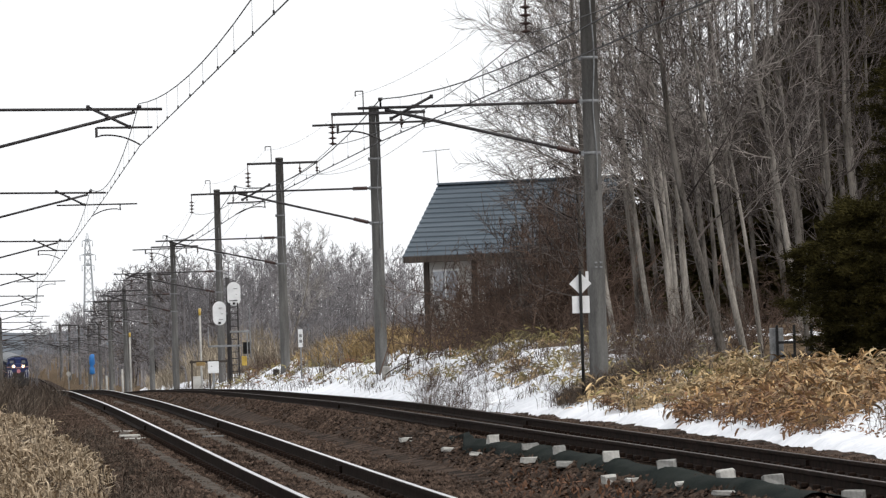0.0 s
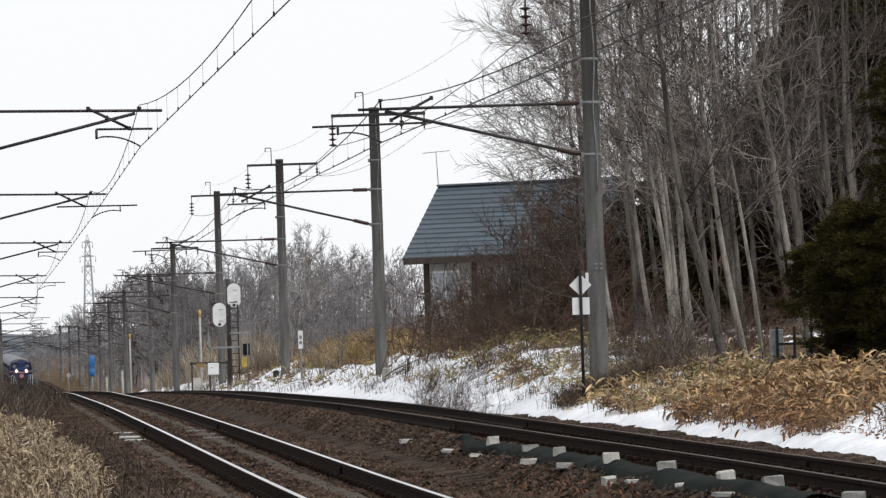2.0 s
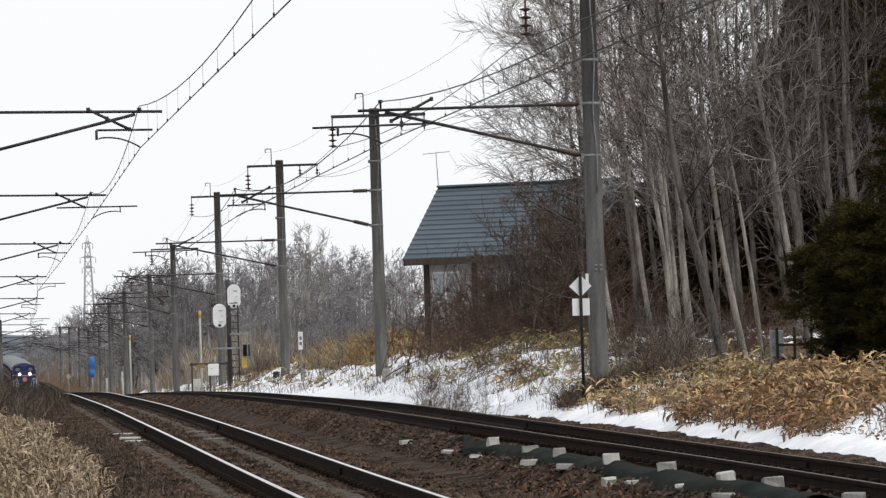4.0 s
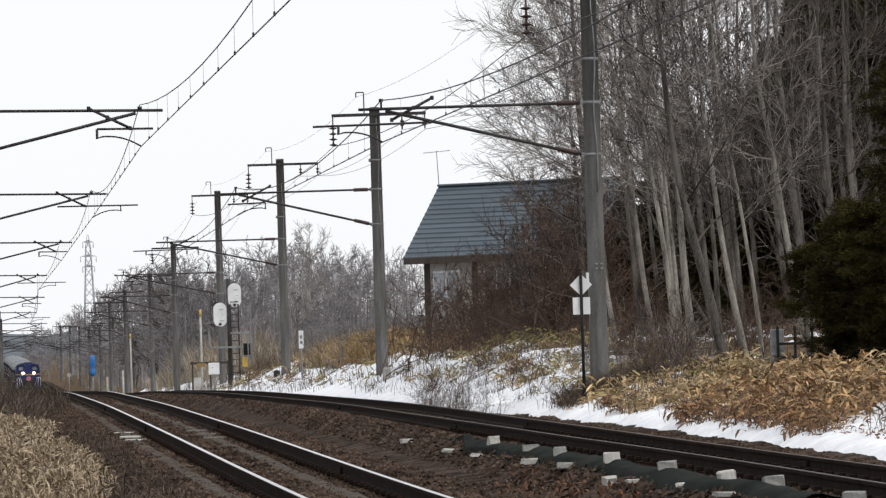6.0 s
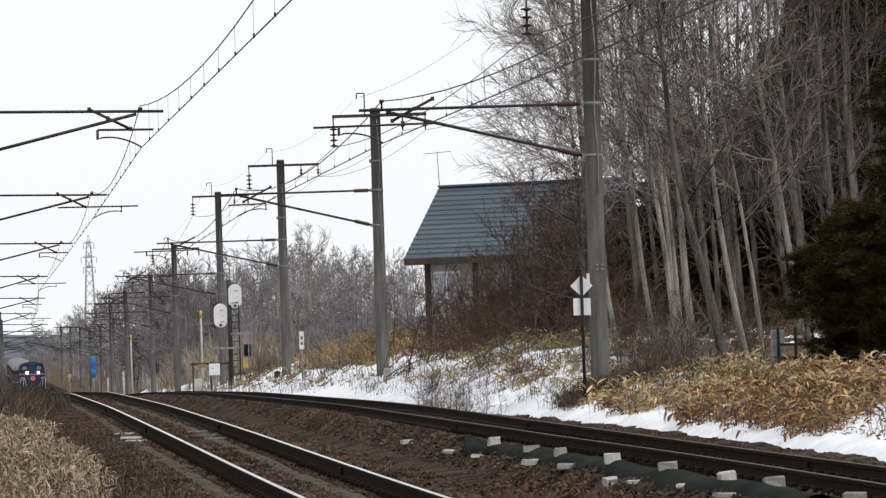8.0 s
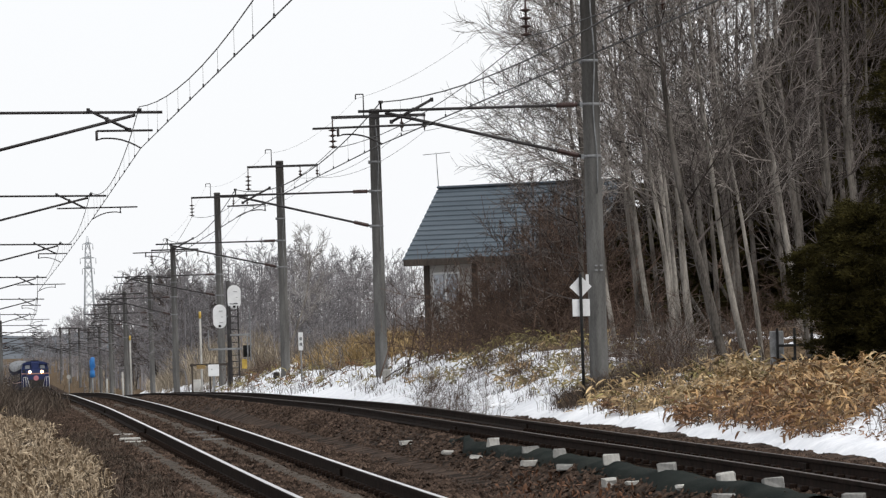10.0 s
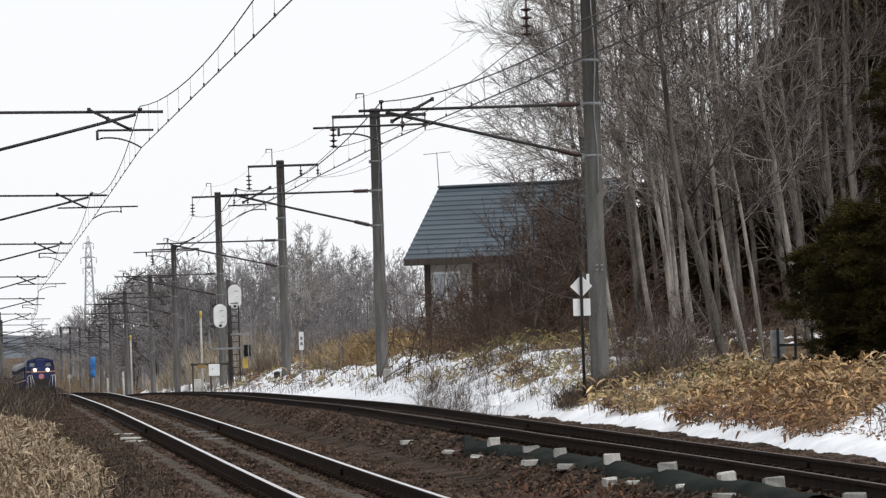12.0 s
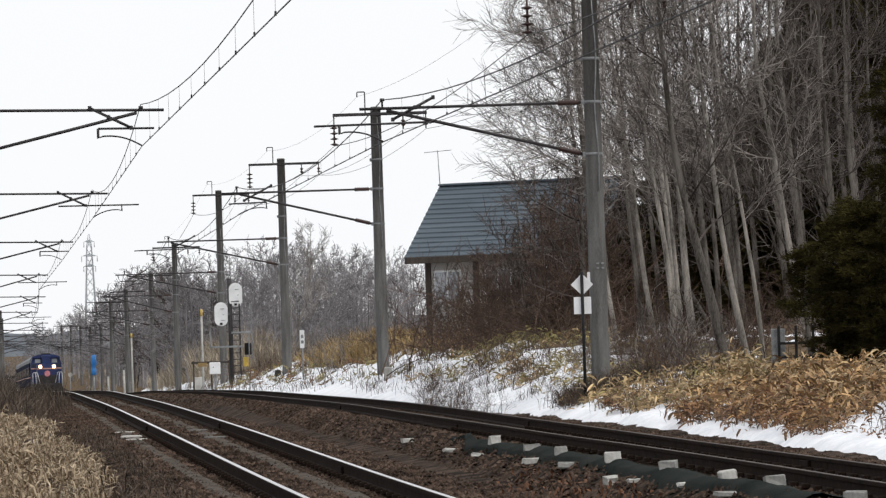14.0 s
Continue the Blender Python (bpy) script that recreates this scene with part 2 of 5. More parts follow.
def cant(y):
    """Rise of the far track's inner rail above its outer rail, set to fit the camera's view."""
    return float(np.interp(y, (46, 55, 60, 66, 80, 92), (0.042, 0.05, 0.048, 0.034, 0.02, 0.0)))


def wobble(x, y, scale, seed=0.0):
    return noise.fractal(Vector((x * scale, y * scale, seed)), 0.8, 2.0, 4)


def ground_offset(y, w, gap):
    """Height of the earth below or above the rail tops; w: metres from the near track's middle."""
    q = w - gap
    if w < -1.6:
        base = np.interp(-w, (1.6, 2.2, 2.9, 4, 6, 12, 40, 200), (-0.2, -0.42, -0.3, 0.08, 0.25, 0.3, 0.5, 1.0))
        mound = np.interp(-w, (1.6, 2.0, 2.6, 3.2, 5, 12, 40, 200), (-0.2, -0.25, 0.2, 0.42, 0.45, 0.4, 0.5, 1.0))
        near = np.interp(y, (20, 30, 52, 62), (0, 1, 1, 0))
        base = base + (mound - base) * near
        rough = 0.12 * min(1, (-w - 1.6) / 2)
    elif q > 1.6:
        base = np.interp(q, (1.6, 2.3, 2.9, 3.6, 5, 7, 14, 40, 200), (-0.2, -0.48, -0.42, -0.17, 0.5, 0.9, 1.2, 1.5, 3.0))
        low = np.interp(q, (1.6, 2.3, 2.9, 3.6, 5, 7, 14, 40, 200), (-0.2, -0.34, -0.36, -0.2, 0.12, 0.3, 0.7, 1.5, 3.0))
        base = base + (low - base) * np.interp(y, (95, 128), (1, 0))
        rough = 0.35 * min(1, max(0, q - 2.6) / 4)
    else:
        mid = min(max((w - 1.25) / 0.7, 0), max((gap - 1.25 - w) / 0.7, 0), 1)
        base, rough = -0.19 - 0.36 * mid * mid * (3 - 2 * mid), 0.03
    return base, rough


def earth(x, y):
    gap = float(np.interp(y, GRID, GAP))
    base, rough = ground_offset(y, x - float(xl(y)), gap)
    sink = min(max((x - float(xl(y)) - gap + 1.25) / 0.35, 0.0), 1.0) * float(np.interp(y, (50, 80, 160, 220), (0.085, 0.12, 0.12, 0.085)))
    q = x - float(xl(y)) - gap
    tilt = cant(y) * float(np.interp(y, (46, 56, 64, 68), (1.2, 0.6, 0.4, 0))) * float(np.interp(q, (-2.4, -1.7, -0.56, 0.56), (0, 1, 1, 0)))
    return float(zr(y)) - sink + tilt + base + rough * wobble(x, y, 0.35)


def snow_depth(x, y):
    """Depth of the snow that is left; below nought where it has melted."""
    q = x - float(xr(y))
    w = x - float(xl(y))
    n = wobble(x, y, 0.45, 7.0) * 0.16 + wobble(x, y, 1.7, 3.0) * 0.07
    if q > 2.2:
        q -= float(np.interp(y, (85, 120), (0.22, 0.0)))
        return float(np.interp(q, (2.45, 3.0, 4.2, 5.5, 7.0, 14, 60), (-0.15, 0.10, 0.07, 0.0, -0.12, -0.3, -0.3))) + n * (0.5 + 0.4 * min(3.0, max(0.0, q - 2.8))) + 0.08 * float(np.interp(y, (105, 118, 165, 185), (0, 1, 1, 0))) + 0.38 * math.exp(-((x + 6.3) / 1.3) ** 2 - ((y - 216) / 9) ** 2)
    if w < -3:
        return -0.07 + n
    return -1.0


# ---- ground: one sheet to the horizon ----
def sheet(ys, ws, height, material, name):
    verts, n = [], len(ws)
    for y in ys:
        g = float(np.interp(y, GRID, GAP))
        for w in ws:
            stretch = 1 + max(0.0, y - 300) / 900 if abs(w) > 30 else 1
            x = float(xl(min(y, 1590))) - max(0, y - 1590) * 0.09 + w * stretch
            verts.append((x, y, height(x, y)))
    faces = [(i * n + j, i * n + j + 1, (i + 1) * n + j + 1, (i + 1) * n + j) for i in range(len(ys) - 1) for j in range(n - 1)]
    return verts, faces


GY = np.concatenate([np.arange(-60, 40, 4.0), np.arange(40, 130, 0.8), np.arange(130, 220, 2.5), np.arange(220, 800, 12.0), np.arange(800, 1601, 80), (2000, 3000, 4500)])
GW = np.concatenate([(-900, -400, -200, -100, -60, -40, -28, -20, -15), np.arange(-12, 26, 0.5), np.arange(26, 60, 3.0), (70, 90, 130, 200, 400, 900)])
gv, gf = sheet(GY, GW, earth, M_LITTER, "ground")
gi = []
for f in gf:
    cx, cy = (gv[f[0]][0] + gv[f[2]][0]) / 2, (gv[f[0]][1] + gv[f[2]][1]) / 2
    w, q = cx - float(xl(cy)), cx - float(xr(cy))
    gi.append(1 if w > -2.3 + 0.5 * wobble(cx, cy, 0.4, 1.0) and q < (3.1 if cy < 110 else 2.2) else 0)
tagged(put("ground", mesh_of("ground", gv, gf, [M_LITTER, M_BALLAST], gi, True)), "brown earth with leaf litter, and dark ballast under the tracks", "ground", kind="structure")

SY = np.concatenate([np.arange(44, 130, 0.3), np.arange(130, 310, 1.2), np.arange(310, 480, 4.0)])
SW = np.concatenate([np.arange(6.4, 10.4, 0.14), np.arange(10.4, 34, 0.5)])
sv, sf = sheet(SY, SW, lambda x, y: earth(x, y) + max(-0.25, snow_depth(x, y)), M_SNOW, "snow")
tagged(put("snow_cover", mesh_of("snow_cover", sv, sf, M_SNOW, None, True)), "patchy old white snow lying on the bank", "snow", kind="stuff")
SY2, SW2 = np.arange(36, 110, 0.5), np.arange(-14, -2.8, 0.4)
sv, sf = sheet(SY2, SW2, lambda x, y: earth(x, y) + max(-0.25, snow_depth(x, y)), M_SNOW, "snow")
tagged(put("snow_cover", mesh_of("snow_patches", sv, sf, M_SNOW, None, True)), "thin remnants of snow among dry grass", "snow", kind="stuff")

# ---- the two tracks ----
RAIL = [(-0.063, -0.153), (0.063, -0.153), (0.063, -0.142), (0.012, -0.118), (0.010, -0.045), (0.0325, -0.036), (0.0325, -0.006), (0.026, 0.0), (-0.026, 0.0), (-0.0325, -0.006), (-0.0325, -0.036), (-0.010, -0.045), (-0.012, -0.118), (-0.063, -0.142)]


def track(line, level, head, label, tilt=lambda y: 0.0):
    t = thing("railway_track", Matrix(), label, "railway track", kind="structure")
    ys = np.concatenate([np.arange(-40, 44, 4.0), np.arange(44, 220, 1.5), np.arange(220, 1200, 8.0)])
    for side in (-1, 1):
        verts, faces, idx, n = [], [], [], len(RAIL)
        for y in ys:
            x = float(line(y)) + side * 0.566
            up = tilt(y) if side < 0 else 0.0
            verts += [(x + a, y, float(level(y)) + up + b) for a, b in RAIL]
        for k in range(len(ys) - 1):
            for i in range(n):
                j = (i + 1) % n
                faces.append((k * n + i, k * n + j, (k + 1) * n + j, (k + 1) * n + i))
                idx.append(1 if i in (6, 7) else 0)
        put("rail", mesh_of("rail", verts, faces, [M_RUST, head], idx), t, None, "long steel rail with a worn head")
    bm = box(bmesh.new(), -1.05, 1.05, -0.1, 0.1, -0.31, -0.182, 0.012)
    me = bpy.data.meshes.new("sleeper")
    bm.to_mesh(me), bm.free(), me.materials.append(M_WOOD)
    clip, plate = bpy.data.meshes.new("rail_clip"), bpy.data.meshes.new("fishplate")
    bm = box(bmesh.new(), -0.035, 0.035, -0.05, 0.05, -0.02, 0.03, 0.01)
    bm.to_mesh(clip), bm.free(), clip.materials.append(M_RUST)
    bm = box(bmesh.new(), -0.04, 0.04, -0.28, 0.28, -0.045, 0.03, 0.008)
    bm.to_mesh(plate), bm.free(), plate.materials.append(M_RUST)
    y = 42.0
    while y < 196:
        slope = math.atan(float(line(y + 1) - line(y)))
        lean = Matrix.Rotation(math.atan(tilt(y) / 1.132), 4, "Y")
        put("sleeper", me, t, Matrix.Translation((float(line(y)), y, float(level(y)) + tilt(y) / 2)) @ Matrix.Rotation(-slope, 4, "Z") @ lean)
        if y < 80:
            for side in (-1, 1):
                for flank in (-1, 1):
                    x = float(line(y)) + side * 0.566 + flank * 0.085
                    put("rail_clip", clip, t, Matrix.Translation((x, y, float(level(y)) - 0.135 + (tilt(y) if side < 0 else 0))) @ Matrix.Rotation(-slope, 4, "Z"))
        y += 0.62
    for y, side in ((80.0, -1), (80.4, 1), (55.0, 1), (105.0, -1)):
        put("fishplate", plate, t, Matrix.Translation((float(line(y)) + side * 0.566, y, float(level(y)) - 0.08)) @ Matrix.Rotation(0.093, 4, "Z"))
    return t


track(xl, zr, M_STEEL, "railway track with bright worn rails on brown ballast")
track(xr, zfar, M_DULL, "railway track with dull rusty rails beside a snowy bank", cant)

# loose stones of the ballast, too many to count
rng = np.random.default_rng(5)


def stones(count, y0, y1, name):
    Y = y0 + (y1 - y0) * rng.random(count) ** 1.35
    G = np.interp(Y, GRID, GAP)
    W = -2.4 + rng.random(count) * (G + 5.4)
    X = np.interp(Y, GRID, TRACK_X) + W
    Z = np.array([earth(a, b) for a, b in zip(X, Y)]) + 0.008
    octa = np.array([(1, 0, 0), (0, 1, 0), (-1, 0, 0), (0, -1, 0), (0, 0, 0.8), (0, 0, -0.6)])
    tri = np.array([(0, 1, 4), (1, 2, 4), (2, 3, 4), (3, 0, 4)])
    V = octa[None] * (0.018 + 0.027 * rng.random((count, 6, 1))) * (0.8 + 0.5 * rng.random((count, 1, 3)))
    a = rng.random(count) * math.tau
    c, s = np.cos(a)[:, None], np.sin(a)[:, None]
    V = np.stack([V[..., 0] * c - V[..., 1] * s, V[..., 0] * s + V[..., 1] * c, V[..., 2] + 0.3 * V[..., 0] * rng.standard_normal((count, 1))], -1)
    V += np.stack([X, Y, Z], 1)[:, None]
    F = (tri[None] + 6 * np.arange(count)[:, None, None]).reshape(-1, 3)
    tagged(put(name, mesh_of(name, V.reshape(-1, 3), F, M_STONE)), "loose brown crushed stones between and beside the rails", "ballast", kind="stuff")


stones(84000, 44, 120, "ballast_stones")
stones(52000, 92, 190, "ballast_stones")

# ---- poles, arms and wires ----
STATIONS = [102.0 + 50 * i for i in range(15)]
POLE_X = {102: 3.0, 152: -1.86, 202: -6.2, 252: -10.8, 302: -15.6, 352: -19.8, 402: -24.6, 452: -29.0}
POLE_TOP = {102: 8.12, 152: 8.05, 202: 8.75, 252: 9.6, 302: 8.6}
CONTACT, MESSENGER = 5.0, 5.82
STAGGER = {52: 0.345, 102: 0.2, 152: 0.22}


def pole_x(y):
    return POLE_X.get(int(y), float(xr(y)) + 4.25)


def hose(name, pts, radii, material, sides=6):
    """A tube of changing thickness as one mesh."""
    v, f = sweep(pts, 1.0, sides)
    P = np.repeat(np.array(pts, float), sides, axis=0)
    v = P + (v - P) * np.repeat(np.array(radii), sides)[:, None]
    n = len(pts)
    f = f + [tuple(range(sides))[::-1], tuple(range((n - 1) * sides, n * sides))]
    return mesh_of(name, v, f, material, None, True)


def insulator(bm, top, count, pitch, r, hang):
    """A string of discs hung from top."""
    prof = [(0.02, top.z), (0.02, top.z - hang * 0.3)]
    for i in range(count):
        z = top.z - hang * 0.35 - i * pitch
        prof += [(0.03, z), (r, z - 0.035), (0.035, z - 0.07), (0.02, z - 0.08)]
    prof += [(0.02, top.z - hang)]
    lathe(bm, prof, 10, (top.x, top.y))


def contact_x(y, line):
    """Where the contact wire hangs at a station: it zigzags."""
    if int(y) in STAGGER:
        return float(line(y)) + STAGGER[int(y)]
    return float(line(y)) + (0.2 if int(round((y - 102) / 50)) % 2 == 0 else -0.2) * (1 if y < 460 else 0.5)


def cantilever(mast, y, side, line):
    """The bracket that holds the wires over one track; side: -1 reaches to the left of the mast."""
    z = float(zr(y))
    cx = contact_x(y, line)
    lean = -1 if int(round((y - 102) / 50)) % 2 == 0 else 1
    reach = abs(cx - mast)
    arm = thing("cantilever_arm", pose(mast, y, z), "dark steel catenary bracket with tubes, insulators and a steady arm", "catenary arm", "catenary arms over the tracks")
    tip = side * (reach + 0.45)
    b = bmesh.new()
    up = 0.07 if side > 0 else 0.0
    root = 5.65 if side < 0 else 5.87
    head = 5.65 if side < 0 else 5.76
    rod(b, (side * 0.17, 0, root), (tip, 0, head), 0.029)
    part("top_tube", b, M_ARM, arm)
    b = bmesh.new()
    rod(b, (side * 0.17, 0, root - 1.02), (side * (reach - 0.08), 0, head - 0.04), 0.032)
    part("stay_tube", b, M_ARM, arm)
    for z0, rise in ((root, (head - root) / max(reach, 1)), (root - 1.02, (head - root + 0.97) / max(reach - 0.42, 1))):
        pts, radii = [], []
        for i in range(15):
            x = 0.26 + i * 0.03
            pts.append((side * x, 0, z0 + rise * (x - 0.17))), radii.append(0.066 if i % 2 else 0.045)
        put("rod_insulator", hose("rod_insulator", pts, radii, M_INSUL, 10), arm, None, "brown ribbed porcelain insulator")
    b = bmesh.new()
    span0, span1 = (1.0, 1.35) if side * lean > 0 else (0.85, 0.25)
    rod(b, (side * (reach - span0), 0, 5.36 + up), (side * (reach + span1), 0, 5.34 + up), 0.022)
    part("registration_tube", b, M_ARM, arm)
    b = bmesh.new()
    rod(b, (side * (reach - 1.0), 0, 5.84), (side * (reach - 0.2), 0, 5.43), 0.028)
    for f in (0.0, 0.45, 1.0):
        box(b, side * (reach - 1.0 + 0.8 * f) - 0.035, side * (reach - 1.0 + 0.8 * f) + 0.035, -0.045, 0.045, 5.84 - 0.41 * f - 0.04, 5.84 - 0.41 * f + 0.04, 0.008)
    part("brace", b, M_ARM, arm)
    local = cx - mast
    px = local + lean * 0.85
    pts = [(px, 0, 5.36 + up), (px, 0, 5.18 + up)] + [(px - lean * 0.85 * s / 9, 0, 5.2 + up + 0.03 * math.sin(s / 3) - 0.2 * (s / 9) ** 2.2) for s in range(1, 10)]
    put("steady_arm", hose("steady_arm", pts, [0.03, 0.034] + [0.018] * 9, M_ARM, 6), arm)
    put("wire_clamp", hose("wire_clamp", [(local, 0, head), (local, 0, 5.79), (local, 0, 5.795), (local, 0, 5.85)], [0.02, 0.02, 0.045, 0.045], M_ARM, 8), arm)
    return arm


def mast(x, y, top, near_line, side, arms=True, feeder=True):
    z = float(zr(y))
    foot = earth(x, y) - z
    p = thing("catenary_pole", pose(x, y, z), "weathered grey concrete catenary pole with steel bands", "utility pole", "catenary poles along the line")
    b = bmesh.new()
    lathe(b, [(0.186, foot - 0.5), (0.184, foot), (0.17, foot + (top - foot) * 0.45), (0.152, top - 0.06), (0.157, top - 0.06), (0.157, top - 0.02), (0.12, top)], 20)
    part("shaft", b, M_CONC, p)
    for h in ((5.65, 4.63, 6.5) if side < 0 else (5.87, 4.85)):
        if h < top:
            b = bmesh.new()
            r = 0.184 - (h - foot) / (top - foot) * 0.030 + 0.004
            lathe(b, [(r, h - 0.028), (r + 0.006, h - 0.02), (r + 0.006, h + 0.02), (r, h + 0.028)], 20)
            box(b, side * r - 0.05, side * r + 0.05, -0.05, 0.05, h - 0.05, h + 0.05, 0.008)
            part("steel_band", b, M_GALV, p, "pale galvanised clamp band")
    pts = [(0.12 * math.sin(0.6 + 0.25 * math.sin(i * 0.7)), -0.19 + 0.001 * i, 3.9 + i * 0.24) for i in range(17) if 3.9 + i * 0.24 < top - 0.3]
    put("earth_cable", hose("earth_cable", pts, [0.013] * len(pts), M_GALV, 5), p)
    if feeder:
        b = bmesh.new()
        box(b, -1.25, 1.5, -0.22, -0.14, top - 0.27, top - 0.18, 0.008)
        part("cross_arm", b, M_ARM, p)
        for ix, n in ((-1.22, 4), (0.8, 2), (1.46, 2)):
            b = bmesh.new()
            insulator(b, Vector((ix, -0.18, top - 0.26)), n, 0.16 if n == 4 else 0.11, 0.14 if n == 4 else 0.07, 0.86 if n == 4 else 0.42)
            part("insulator_string", b, M_INSUL, p, "hanging string of brown insulator discs")
        put("ground_wire_hook", hose("ground_wire_hook", [(-0.3, -0.18, top - 0.2), (-0.3, -0.18, top + 0.42), (-0.31, -0.18, top + 0.43), (-0.52, -0.18, top + 0.43), (-0.525, -0.18, top + 0.42), (-0.525, -0.18, top + 0.28)], [0.02] * 6, M_ARM, 6), p)
    return p


for y in STATIONS:
    mast(pole_x(y), y, POLE_TOP.get(int(y), 8.2), xr, -1)
    cantilever(pole_x(y), y, -1, xr)
    mast(float(xl(y)) - 3.9, y, 7.6, xl, 1, feeder=False)
    cantilever(float(xl(y)) - 3.9, y, 1, xl)


def span(a, b, sag, n=12):
    a, b = np.array(a, float), np.array(b, float)
    s = np.linspace(0, 1, n + 1)[:, None]
    p = a + (b - a) * s
    p[:, 2] -= 4 * sag * (s * (1 - s))[:, 0]
    return p


def overhead(line, label, r):
    """Carrying wire, contact wire and droppers over one track."""
    t = thing("overhead_line", Matrix(), label, "overhead wire", "overhead lines")
    ends = [52.0] + STATIONS
    m_pts, c_pts = [], []
    for a, b in zip(ends, ends[1:]):
        pa, pb = contact_x(a, line), contact_x(b, line)
        za, zb = float(zr(a)) + (0.06 if line is xl else 0), float(zr(b)) + (0.06 if line is xl else 0)
        mm, cc = span((pa, a, za + MESSENGER), (pb, b, zb + MESSENGER), 0.62 if a > 60 else 0.5), span((pa, a, za + CONTACT), (pb, b, zb + CONTACT), 0.0)
        m_pts.append(mm[:-1]), c_pts.append(cc[:-1])
        if a < 420:
            for k in range(1, 12):
                low = cc[k] + np.array((0, 0, -0.012))
                put("dropper", hose("dropper", [mm[k], low + np.array((0, 0, 0.06)), low + np.array((0, 0, 0.055)), low], [0.0024, 0.0024, 0.013, 0.013], M_WIRE, 4), t)
    for name, pts, r in (("carrying_wire", m_pts, r), ("contact_wire", c_pts, r)):
        v, f = sweep(np.concatenate(pts), r, 5)
        put(name, mesh_of(name, v, f, M_WIRE), t)


overhead(xl, "overhead wires with droppers above the track with bright rails", 0.0095)
overhead(xr, "overhead wires with droppers above the track beside the bank", 0.012)

for dx, dz, r, label in ((-1.22, -1.12, 0.011, "thick feeder cable hung from insulator strings"), (0.8, -0.7, 0.007, "thin wire between pole tops"), (1.46, -0.7, 0.007, "thin wire between pole tops"), (-0.52, 0.3, 0.004, "thin ground wire above the pole tops")):
    pts = []
    ends = [52.0] + STATIONS
    for a, b in zip(ends, ends[1:]):
        ta, tb = POLE_TOP.get(int(a), 8.2), POLE_TOP.get(int(b), 8.2)
        pts.append(span((pole_x(a) + dx, a - 0.18, float(zr(a)) + ta + dz), (pole_x(b) + dx, b - 0.18, float(zr(b)) + tb + dz), 0.4)[:-1])
    v, f = sweep(np.concatenate(pts), r, 4)
    tagged(put("feeder_wire", mesh_of("feeder_wire", v, f, M_WIRE)), label, "wire", "wires on the pole tops")


# ---- trees: tapered stems that fork down to twigs ----
class Growth:
    def __init__(self, seed):
        self.r = random.Random(seed)
        self.v, self.f = [], []

    def tube(self, pts, radii, sides):
        base = len(self.v)
        for k, (p, r) in enumerate(zip(pts, radii)):
            d = (pts[min(k + 1, len(pts) - 1)] - pts[max(k - 1, 0)]).normalized()
            a = d.orthogonal().normalized()
            c = d.cross(a)
            for i in range(sides):
                t = i * math.tau / sides
                self.v.append(p + r * (math.cos(t) * a + math.sin(t) * c))
        for k in range(len(pts) - 1):
            for i in range(sides):
                j = (i + 1) % sides
                self.f.append((base + k * sides + i, base + k * sides + j, base + (k + 1) * sides + j, base + (k + 1) * sides + i))

    def limb(self, p, d, length, r, n, bend, lift, tip=0.25):
        pts, dirs, radii = [p.copy()], [d.copy()], [r]
        for i in range(n):
            d = (d + Vector((self.r.gauss(0, bend), self.r.gauss(0, bend), self.r.gauss(0, bend) + lift))).normalized()
            p = p + d * (length / n)
            pts.append(p.copy()), dirs.append(d.copy()), radii.append(r * (1 - (1 - tip) * (i + 1) / n))
        return pts, dirs, radii


def aside(r, d, angle):
    """A direction that leaves d by about angle degrees, any way round."""
    a = d.orthogonal().normalized()
    t = r.random() * math.tau
    out = math.cos(t) * a + math.sin(t) * d.cross(a)
    k = radians(angle * (0.7 + 0.6 * r.random()))
    return (d * math.cos(k) + out * math.sin(k)).normalized()


